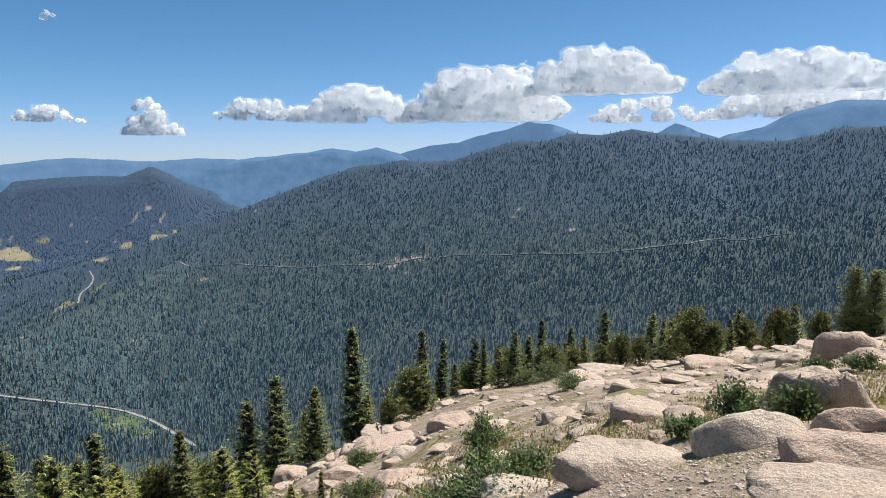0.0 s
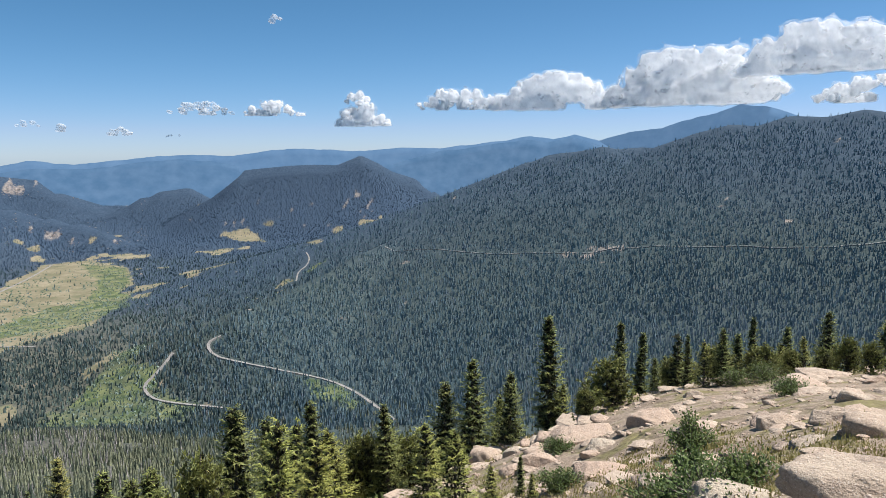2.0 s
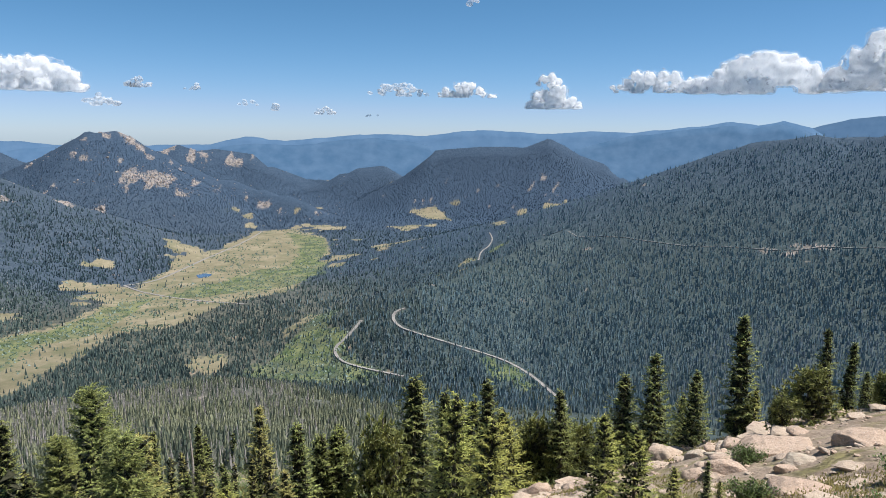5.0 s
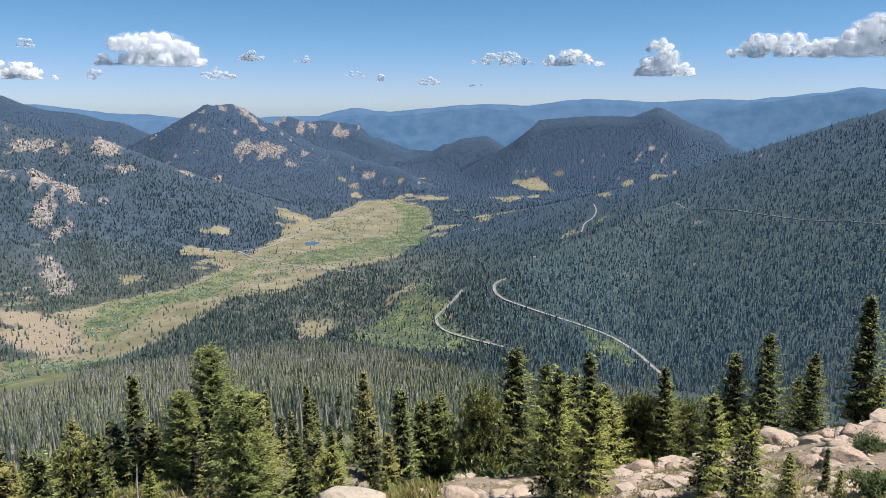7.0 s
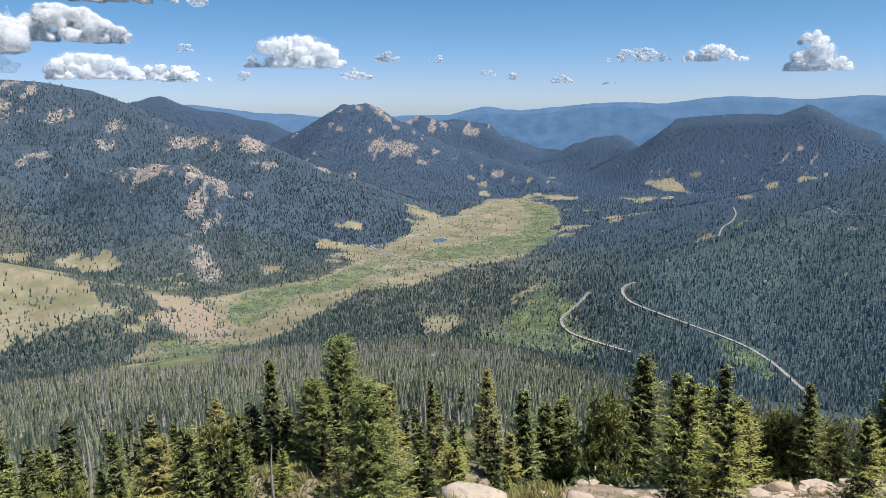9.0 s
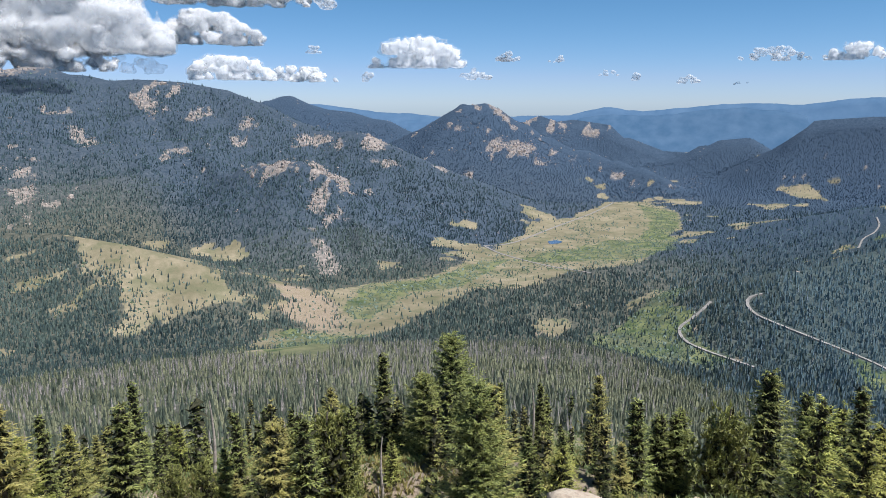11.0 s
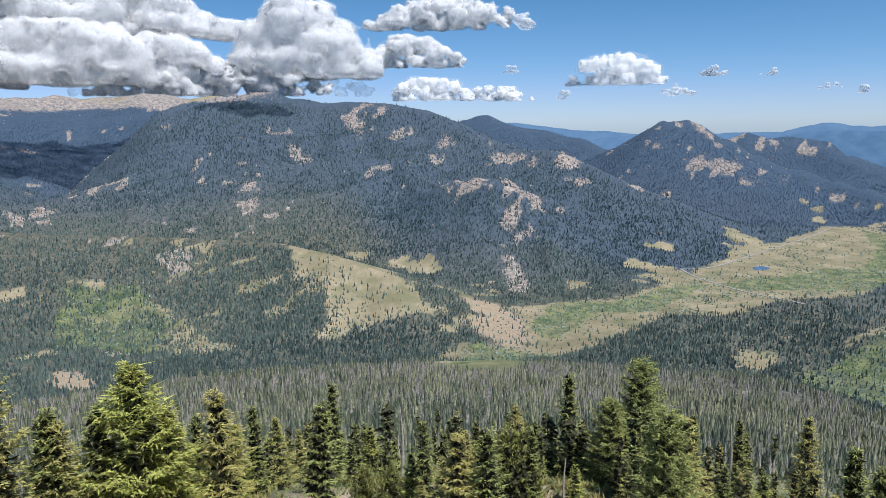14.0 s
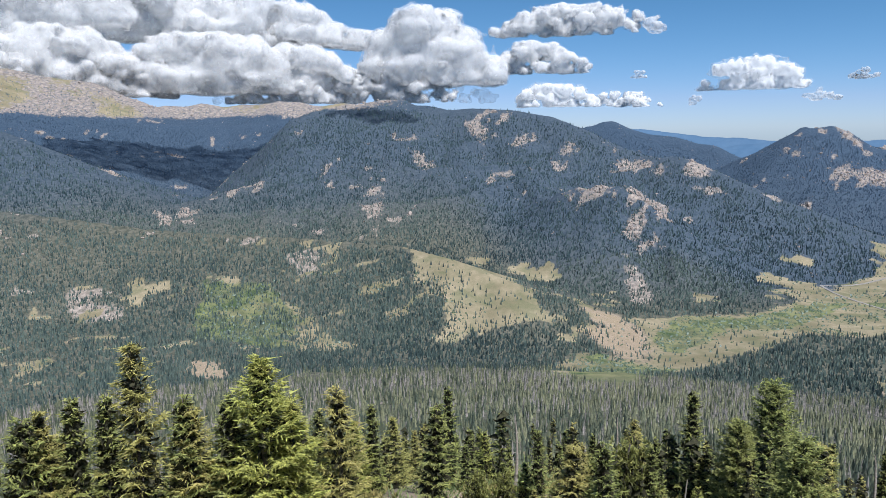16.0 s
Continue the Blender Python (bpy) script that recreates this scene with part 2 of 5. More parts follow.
# ---- lie of the land ----

def far_point(az, el, d):
    """A place seen from the overlook: bearing and height angle in degrees, level distance in metres."""
    a = radians(az)
    return d * math.sin(a), d * math.cos(a), EYE + d * math.tan(radians(el))


def lattice(ix, iy, seed):
    n = (ix * 374761393 + iy * 668265263 + seed * 974634541) & 0xFFFFFFFF
    n = ((n ^ (n >> 13)) * 1274126177) & 0xFFFFFFFF
    return ((n ^ (n >> 16)) & 0xFFFF) / 65535.0


def value_noise(x, y, seed):
    fx, fy = np.floor(x), np.floor(y)
    ix, iy = fx.astype(np.int64), fy.astype(np.int64)
    u, v = x - fx, y - fy
    u, v = u * u * u * (u * (u * 6 - 15) + 10), v * v * v * (v * (v * 6 - 15) + 10)
    a, b = lattice(ix, iy, seed), lattice(ix + 1, iy, seed)
    c, d = lattice(ix, iy + 1, seed), lattice(ix + 1, iy + 1, seed)
    return (a + (b - a) * u) * (1 - v) + (c + (d - c) * u) * v


def fbm(x, y, size, octaves, seed):
    """Rolling noise from -1 to 1 with its largest wave of that size."""
    total, weight, amp = 0.0, 0.0, 1.0
    for o in range(octaves):
        total = total + amp * (value_noise(x / size + 17.3 * o, y / size - 9.1 * o, seed + o) * 2 - 1)
        weight, amp, size = weight + amp, amp * 0.5, size * 0.5
    return total / weight


# crest lines: bearing, height angle, distance; then the slope of their flanks, the gullies' depth and the cliffs' height
RIDGES = {}
RIDGES["near_ridge"] = ([(-31.5, -14.8, 1050), (-29.2, -11.76, 1118), (-26.7, -11.37, 1202), (-23.9, -10.06, 1319), (-21.5, -9.04, 1420), (-19.3, -7.86, 1510), (-16.9, -6.81, 1630), (-14.6, -5.11, 1738), (-12.1, -3.96, 1850), (-9.7, -2.7, 1897), (-7.8, -1.91, 1936), (-6.3, -0.82, 1966), (-4.3, -0.17, 1999), (-2.5, 0.03, 1991), (-0.3, 0.5, 1981), (1.0, 0.25, 1988), (3.4, 0.29, 2000), (5.2, 0.91, 2000), (6.5, 1.36, 2000), (8.7, 1.89, 2000), (10.5, 1.83, 2009), (12.6, 2.35, 2022), (14.7, 2.32, 2034), (17.2, 2.64, 2049), (18.9, 2.45, 2062), (21.3, 2.12, 2081), (24.0, 1.84, 2100), (27.4, 1.71, 2100), (29.5, 2.03, 2073), (31.2, 2.54, 2050), (33.8, 2.66, 2035), (40.0, 2.8, 2000), (55.0, 3.2, 1900)], 0.36, 7, 0)
RIDGES["moraine"] = ([(-80, -19.6, 800), (-66, -19.2, 870), (-58, -18, 930), (-49.3, -14.6, 1200), (-40.2, -12.4, 1490), (-35.7, -11.5, 1660), (-30, -10.2, 1850)], 0.16, 3, 0)
RIDGES["inner_hill"] = ([(-118, -3.6, 2000), (-110.8, -4.9, 1900), (-101.7, -6.8, 1750), (-95.3, -7.6, 1620), (-89.8, -8.1, 1520), (-83.1, -8.8, 1400), (-78.6, -10, 1300), (-74.1, -11.7, 1230), (-69.6, -14.3, 1170)], 0.34, 8, 0)
RIDGES["great_mountain"] = ([(-100.4, -4.67, 2300), (-97.6, -3.13, 2300), (-95.2, -1.53, 2423), (-92.6, -0.66, 2541), (-90.9, 0.89, 2606), (-89.7, 1.43, 2655), (-87.6, 1.99, 2737), (-85.0, 2.35, 2776), (-82.8, 2.53, 2798), (-80.7, 2.02, 2750), (-78.9, 1.85, 2733), (-76.3, 1.73, 2708), (-74.1, 1.66, 2700), (-71.9, 1.34, 2699), (-70.2, 0.8, 2665), (-68.9, -0.46, 2641), (-67.6, -1.16, 2620), (-65.0, -1.86, 2533), (-61.2, -1.97, 2459), (-59.2, -2.8, 2427), (-57.3, -4.15, 2398), (-53.0, -6.3, 2350), (-47.0, -7.9, 2400)], 0.42, 24, 0)
RIDGES["rocky_spur"] = ([(-73.5, -2.5, 2300), (-71.5, -5.2, 2000), (-69.3, -4.35, 1950), (-65.9, -4, 1900), (-63.8, -5.2, 1850), (-62.1, -7.5, 1780), (-61, -11, 1600)], 0.55, 12, 14)
RIDGES["dome_peak"] = ([(-56.0, -2.08, 3320), (-54.6, -1.41, 3356), (-53.8, -0.35, 3386), (-53.1, 0.08, 3410), (-52.4, 0.15, 3430), (-51.3, 0.09, 3450), (-50.2, -0.42, 3450), (-49.0, -1.09, 3428), (-45.6, -2.8, 3350), (-42.1, -3.9, 3300), (-38.1, -5.0, 3200)], 0.5, 14, 14)
RIDGES["cliff_ridge"] = ([(-48.8, -1.02, 3909), (-47.5, -0.85, 3937), (-46.0, -0.86, 3970), (-44.3, -1.18, 4000), (-41.9, -1.54, 4000), (-40.4, -2.43, 3950), (-37.1, -3.67, 3950)], 0.6, 16, 30)
RIDGES["knob"] = ([(-36.6, -3.65, 3907), (-35.3, -3.02, 3944), (-33.9, -2.51, 3986), (-31.8, -2.4, 4000), (-31.2, -2.79, 4000), (-30.3, -3.56, 4000)], 0.45, 8, 10)
RIDGES["mesa"] = ([(-32.1, -4.73, 3516), (-30.5, -3.8, 3584), (-29.0, -2.73, 3635), (-28.4, -1.42, 3657), (-27.8, -1.07, 3692), (-26.2, -0.78, 3700), (-23.6, -0.61, 3700), (-21.8, -0.6, 3700), (-20.2, -0.29, 3723), (-18.9, -0.12, 3743), (-17.8, -0.52, 3750), (-16.7, -1.17, 3750), (-15.1, -1.69, 3750), (-14.3, -2.39, 3727), (-12.3, -3.57, 3658), (-9.0, -4.4, 3600)], 0.55, 10, 34)
RIDGES["back_hill"] = ([(-70.0, -0.6, 4000), (-68.0, 0.35, 4011), (-67.0, 0.6, 4042), (-66.2, 0.61, 4050), (-64.9, -0.02, 4050), (-63.6, -0.41, 4050), (-61.8, -0.59, 4050), (-59.2, -1.14, 4010), (-56.6, -2.25, 3945), (-55.0, -2.4, 3900)], 0.45, 12, 0)
RIDGES["side_shoulder"] = ([(-122.0, 2.2, 2500), (-110.3, 0.4, 2500), (-108.2, -0.56, 2467), (-106.3, -1.8, 2429), (-104.6, -2.7, 2380), (-103.7, -3.72, 2352), (-103.0, -4.75, 2316), (-101.9, -4.8, 2250), (-100.5, -6.2, 2150)], 0.42, 10, 0)
RIDGES["alpine_crest"] = ([(-125.0, 5.2, 4000), (-115.0, 5.0, 4050), (-109.9, 4.5, 4100), (-107.7, 4.11, 4122), (-105.8, 3.93, 4141), (-104.4, 3.66, 4155), (-103.1, 2.31, 4171), (-100.5, 2.0, 4204), (-99.0, 2.12, 4231), (-97.3, 2.24, 4273), (-95.7, 2.02, 4292), (-93.3, 2.2, 4263), (-91.7, 2.52, 4241), (-89.2, 2.1, 4205), (-87.5, 2.22, 4172), (-84.0, 2.3, 4100)], 0.42, 18, 0)
RIDGES["hidden_side"] = ([(-106, -7.2, 3000), (-101, -6.2, 3050), (-97, -4.6, 3150), (-93, -2.5, 3300)], 0.34, 12, 0)
RIDGES["dark_ridge"] = ([(-108.2, -1.14, 3650), (-106.1, -0.27, 3650), (-103.7, 0.4, 3650), (-101.1, 0.82, 3650), (-97.4, 0.84, 3650), (-95.4, 0.63, 3650), (-93.4, 0.91, 3650), (-91.4, 1.1, 3650), (-88.4, 1.13, 3650)], 0.4, 22, 0)


def ramp(x, a, b):
    s = np.clip((x - a) / (b - a), 0, 1)
    return s * s * (3 - 2 * s)


def crest_height(x, y, line, slope, cliff):
    """Height of a crest line's flanks over the points."""
    pts = [far_point(*p) for p in line]
    best, below = np.full(x.shape, -900.0), np.zeros(x.shape)
    for (ax, ay, az), (bx, by, bz) in zip(pts, pts[1:]):
        dx, dy = bx - ax, by - ay
        s = np.clip(((x - ax) * dx + (y - ay) * dy) / (dx * dx + dy * dy), 0, 1)
        away = np.hypot(x - ax - s * dx, y - ay - s * dy)
        drop = slope * away * (1.12 - 0.25 * np.minimum(away / 1200, 1))
        drop = drop + cliff * (1 - np.exp(-away / 45))
        h = az + s * (bz - az) - drop
        below = np.where(h > best, drop, below)
        best = np.maximum(best, h)
    return best, below


def near_slope(x, y):
    """The overlook's own hillside: stony shoulder, steep upper slope, then the long wooded bench."""
    d, az = np.hypot(x, y), np.degrees(np.arctan2(x, y))
    west = 1.2 * np.log1p(np.exp(np.clip(-x / 1.2, -30, 30)))
    plane = 0.5 - 9.5 * (1 - np.exp(-west / 12)) - 0.55 * np.maximum(west - 13, 0) + 0.13 * np.maximum(x, 0) - 0.30 * np.maximum(y - 1.5, 0)
    plane = plane - 0.03 * np.maximum(d - 22, 0) ** 2
    bench = np.interp(d, [0, 35, 50, 80, 120, 150, 300, 500, 700, 860, 960, 1200, 6000], [-2, -17, -24, -37.5, -54, -66, -118, -181, -238, -289, -330, -420, -2400])
    bench = bench * (1 + 0.2 * ramp(az, -46, -24))
    mix = ramp(d, 26, 42)
    behind = ramp(np.abs(az + 35), 105, 150)
    level = plane * (1 - mix) + bench * mix
    return level * (1 - behind) + behind * np.minimum(0.12 * d, 400) + fbm(x, y, 90, 4, 31) * np.minimum(d * 0.012, 7)


def land_height(x, y):
    d = np.hypot(x, y)
    floor = np.interp(d, [0, 700, 1050, 1850, 2900, 3600, 4600, 5000], [-300, -306, -318, -347, -366, -335, -215, -180])
    layers = [floor + fbm(x, y, 400, 3, 5) * 3, near_slope(x, y)]
    west = np.radians(np.maximum(-np.degrees(np.arctan2(x, y)) - 91, 0)) * d
    for i, (name, (line, slope, gully, cliff)) in enumerate(RIDGES.items()):
        h, below = crest_height(x, y, line, slope, cliff)
        if name == "great_mountain":
            # its west side falls steeply into the side valley
            h = h - 0.45 * west * ramp(d, 2150, 2400)
        rough = fbm(x, y, 420, 5, 40 + i) * 0.6 + (0.5 - np.abs(fbm(x, y, 190, 4, 60 + i))) * 0.8 - 0.35
        top = ramp(h, -330, -180)
        layers.append(h + rough * gully * top * np.clip(below / 55, 0.35, 1.9))
    k = np.clip(d * 0.008, 0.4, 9)
    top = np.maximum.reduce(layers)
    return top + k * np.log(sum(np.exp((h - top) / k) for h in layers)) - k * 0.2


def ground_height(x, y):
    """The land with the small lumps and ledges of the stony slope."""
    d = np.hypot(x, y)
    near = ramp(d, 2, 6) * (1 - ramp(d, 60, 120))
    ledge = np.abs(fbm(x, y, 5.0, 4, 305))
    return land_height(x, y) + near * (fbm(x, y, 1.6, 5, 301) * 0.12 + (0.22 - ledge) * 0.3)


# land cover: open patches by outline on the plan, metres
GRASS_PATCHES = []
GRASS_PATCHES.append([(-1876, 2112), (-1781, 2205), (-1497, 2040), (-1262, 1709), (-1108, 1442), (-968, 1155), (-998, 1090), (-988, 997), (-967, 910), (-1089, 1022), (-1232, 1042), (-1248, 973), (-1420, 1221), (-1506, 1342), (-1633, 1647)])
GRASS_PATCHES.append([(-1141, 489), (-1154, 676), (-1140, 740), (-1194, 872), (-1276, 1004), (-1388, 1194), (-1087, 1023), (-934, 879), (-923, 818), (-976, 760), (-914, 665), (-870, 591), (-812, 479), (-797, 407), (-501, 223), (-600, 213), (-851, 287), (-940, 367), (-922, 418), (-1020, 425)])
GRASS_PATCHES.append([(-1193, 930), (-1127, 822), (-1152, 786), (-1155, 725), (-1138, 643), (-1065, 590), (-1024, 652), (-994, 724), (-1038, 822), (-1100, 945)])
GRASS_PATCHES.append([(-913, 468), (-923, 518), (-915, 581), (-922, 660), (-878, 628), (-863, 547), (-846, 482), (-869, 453)])
GRASS_PATCHES.append([(-1336, 197), (-1702, 293), (-1271, 287), (-1527, 434), (-1157, 354), (-1102, 385), (-1052, 382), (-1059, 338), (-1055, 264), (-1063, 212), (-1127, 221), (-1247, 193)])
GRASS_PATCHES.append([(-1310, -69), (-1270, -29), (-1167, 7), (-1104, 49), (-1045, 38), (-1073, -2), (-1213, -38)])
GRASS_PATCHES.append([(-762, 919), (-806, 1056), (-740, 986), (-703, 862), (-710, 836)])
GRASS_PATCHES.append([(-772, 704), (-759, 768), (-707, 719), (-694, 678), (-729, 669)])
GRASS_PATCHES.append([(-1647, 2860), (-1541, 2931), (-1370, 2762), (-1484, 2748)])
GRASS_PATCHES.append([(-1501, 2964), (-1454, 3011), (-1435, 2972), (-1475, 2941)])
GRASS_PATCHES.append([(-877, 2012), (-769, 1858), (-716, 1730), (-766, 1776)])
GRASS_PATCHES.append([(-1252, 1943), (-1233, 2017), (-1058, 1725), (-1118, 1766)])
GRASS_PATCHES.append([(-1523, 1353), (-1586, 1455), (-1622, 1573), (-1502, 1445), (-1463, 1332)])
GREEN_PATCHES = []
GREEN_PATCHES.append([(-1761, 2128), (-1525, 2061), (-1082, 1455), (-1018, 1205), (-1217, 1416), (-1317, 1659)])
GREEN_PATCHES.append([(-1055, 543), (-1153, 651), (-1129, 733), (-1167, 852), (-1212, 961), (-1185, 1018), (-1069, 832), (-1017, 753), (-1044, 664), (-993, 599), (-914, 522), (-942, 483)])
GREEN_PATCHES.append([(-1193, 1009), (-1216, 1226), (-1267, 1428), (-1198, 1559), (-1105, 1497), (-1048, 1220), (-1098, 1090)])
GREEN_PATCHES.append([(-702, 253), (-941, 390), (-918, 412), (-845, 432), (-828, 463), (-723, 369), (-573, 255), (-609, 226)])
GREEN_PATCHES.append([(-769, 1115), (-732, 1073), (-644, 888), (-697, 884), (-750, 984)])
GREEN_PATCHES.append([(-653, 856), (-602, 859), (-577, 796), (-507, 776), (-458, 768), (-504, 732), (-568, 684), (-662, 701), (-673, 747), (-648, 794)])
GREEN_PATCHES.append([(-785, 1067), (-757, 1108), (-693, 967), (-620, 846), (-563, 794), (-504, 782), (-476, 778), (-548, 707), (-603, 716), (-685, 826), (-705, 906)])
GREEN_PATCHES.append([(-1444, -213), (-1380, -71), (-1229, -29), (-1069, -44), (-1181, -180)])
GREEN_PATCHES.append([(-648, 1524), (-625, 1533), (-636, 1466), (-650, 1454)])
GREEN_PATCHES.append([(-390, 892), (-337, 897), (-284, 821), (-347, 834)])
ROCK_PATCHES = []
ROCK_PATCHES.append([(-1056, 412), (-1084, 454), (-1134, 485), (-1164, 444), (-1175, 514), (-1096, 520), (-999, 504), (-887, 454), (-880, 409), (-949, 422), (-1008, 416)])
ROCK_PATCHES.append([(-1147, 442), (-1148, 492), (-1098, 469), (-1112, 435)])
ROCK_PATCHES.append([(-1478, -458), (-1480, -398), (-1392, -333), (-1332, -330), (-1360, -417), (-1423, -453)])
ROCK_PATCHES.append([(-1043, -165), (-1070, -149), (-1029, -121), (-968, -106), (-934, -107), (-952, -156)])
ROCK_PATCHES.append([(-450, 1165), (-444, 1189), (-435, 1158), (-441, 1147)])
ROCK_PATCHES.append([(-73, 1370), (-36, 1385), (28, 1381), (30, 1350), (-24, 1346)])
ROCK_PATCHES.append([(-658, 1456), (-683, 1556), (-676, 1571), (-638, 1442)])
ROCK_PATCHES.append([(-1086, 3185), (-983, 3253), (-972, 3222), (-1067, 3169)])
ROCK_PATCHES.append([(-1841, 657), (-1805, 699), (-2081, 908), (-2068, 970), (-1941, 974), (-1869, 1002), (-1809, 969), (-1614, 809), (-1564, 814), (-1529, 818), (-1529, 765), (-1479, 724), (-1329, 690), (-1240, 606), (-1458, 671), (-1529, 691), (-1585, 747), (-1662, 778), (-1705, 759), (-1751, 700), (-1743, 650)])
ROCK_PATCHES.append([(-2538, 561), (-2598, 625), (-2598, 713), (-2563, 742), (-2465, 692), (-2428, 606), (-2449, 557)])
ROCK_PATCHES.append([(-2338, 654), (-2420, 735), (-2436, 799), (-2330, 752), (-2294, 667)])
ROCK_PATCHES.append([(-2393, 216), (-2396, 243), (-2321, 228), (-2337, 211)])
ROCK_PATCHES.append([(-2396, 325), (-2382, 370), (-2277, 397), (-2158, 359), (-2312, 348)])
ROCK_PATCHES.append([(-2246, 30), (-2278, 88), (-2228, 76), (-2208, 41)])
ROCK_PATCHES.append([(-2120, 167), (-2199, 226), (-2154, 262), (-2092, 212)])
ROCK_PATCHES.append([(-2097, 539), (-2209, 640), (-2146, 629), (-2064, 554)])
ROCK_PATCHES.append([(-1996, 140), (-2037, 217), (-1910, 199), (-1900, 148)])
ROCK_PATCHES.append([(-2273, 807), (-2314, 872), (-2250, 895), (-2236, 832)])
ROCK_PATCHES.append([(-2160, 944), (-2248, 1025), (-2222, 1107), (-2115, 1125), (-2087, 1089), (-2164, 1046), (-2128, 949)])
ROCK_PATCHES.append([(-2076, 1135), (-2136, 1190), (-3356, 1938), (-2066, 1236), (-2031, 1183), (-2042, 1137)])
ROCK_PATCHES.append([(-1996, 1111), (-1991, 1170), (-1949, 1238), (-1919, 1158)])
ROCK_PATCHES.append([(-2202, 753), (-2227, 809), (-2178, 818), (-2156, 763)])
ROCK_PATCHES.append([(-2511, 2143), (-2506, 2221), (-2346, 2172), (-2310, 2083), (-2363, 2051)])
ROCK_PATCHES.append([(-2292, 2099), (-2250, 2139), (-2216, 2077), (-2254, 2050)])
ROCK_PATCHES.append([(-2454, 1943), (-2473, 2018), (-2381, 1990), (-2334, 1908)])
ROCK_PATCHES.append([(-2851, 2757), (-2739, 2812), (-2783, 2755)])
ROCK_PATCHES.append([(-2772, 2882), (-2598, 2968), (-2702, 2874)])
ROCK_PATCHES.append([(-1985, 1372), (-2362, 1800), (-2268, 1799), (-1906, 1362)])
ROCK_PATCHES.append([(-2161, 2394), (-2018, 2469), (-2004, 2421), (-2095, 2358)])
ROCK_PATCHES.append([(-2051, -353), (-2138, -344), (-2121, -297), (-2038, -295)])
ROCK_PATCHES.append([(-2229, -183), (-2227, -118), (-2154, -121), (-2179, -172)])
ROCK_PATCHES.append([(-2889, -753), (-2890, -679), (-2309, -544), (-2327, -593)])
ROCK_PATCHES.append([(-80, 1362), (-36, 1364), (23, 1364), (35, 1326), (-9, 1309), (-66, 1334)])
ROCK_PATCHES.append([(-440, 1154), (-431, 1165), (-419, 1129), (-429, 1116)])
ROADS = {}
ROADS["upper"] = [(-543, 1550), (-473, 1517), (-400, 1504), (-285, 1447), (-178, 1398), (-89, 1360), (-35, 1348), (28, 1350), (132, 1325), (243, 1302), (339, 1269), (423, 1275), (510, 1288), (590, 1304), (690, 1272)]
ROADS["lower"] = [(-239, 787), (-255, 808), (-278, 835), (-321, 882), (-356, 900), (-391, 896), (-425, 886), (-468, 877), (-514, 876), (-538, 890), (-545, 907), (-535, 919)]
ROADS["lower2"] = [(-457, 782), (-512, 779), (-553, 784), (-578, 800), (-588, 817), (-587, 832), (-587, 858), (-590, 883)]
ROADS["meadow_road"] = [(-1384, 1107), (-1274, 1067), (-1124, 1047), (-999, 1038), (-945, 1022)]
ROADS["meadow_edge"] = [(-1384, 1107), (-1384, 1197), (-1519, 1487), (-1671, 1798), (-1843, 2096)]
ROADS["far_loop"] = [(-630, 1390), (-663, 1477), (-662, 1518), (-677, 1573), (-720, 1656)]


# ---- the land ----
def inside(x, y, outline):
    """Which of the points lie inside the outline."""
    hit = np.zeros(x.shape, bool)
    for (ax, ay), (bx, by) in zip(outline, outline[1:] + outline[:1]):
        if ay == by:
            continue
        cross = (ay > y) != (by > y)
        hit ^= cross & (x < (bx - ax) * (y - ay) / (by - ay) + ax)
    return hit


def patch_cover(x, y, outlines):
    """How far the points lie in the patches, with frayed edges."""
    cover = np.zeros(x.shape)
    for k in range(4):
        wx = x + fbm(x, y, 110, 3, 91 + 7 * k) * 34 + fbm(x, y, 24, 2, 111 + 7 * k) * 18
        wy = y + fbm(x, y, 110, 3, 95 + 7 * k) * 34 + fbm(x, y, 24, 2, 115 + 7 * k) * 18
        cover += np.logical_or.reduce([inside(wx, wy, outline) for outline in outlines]) * 0.25
    return cover


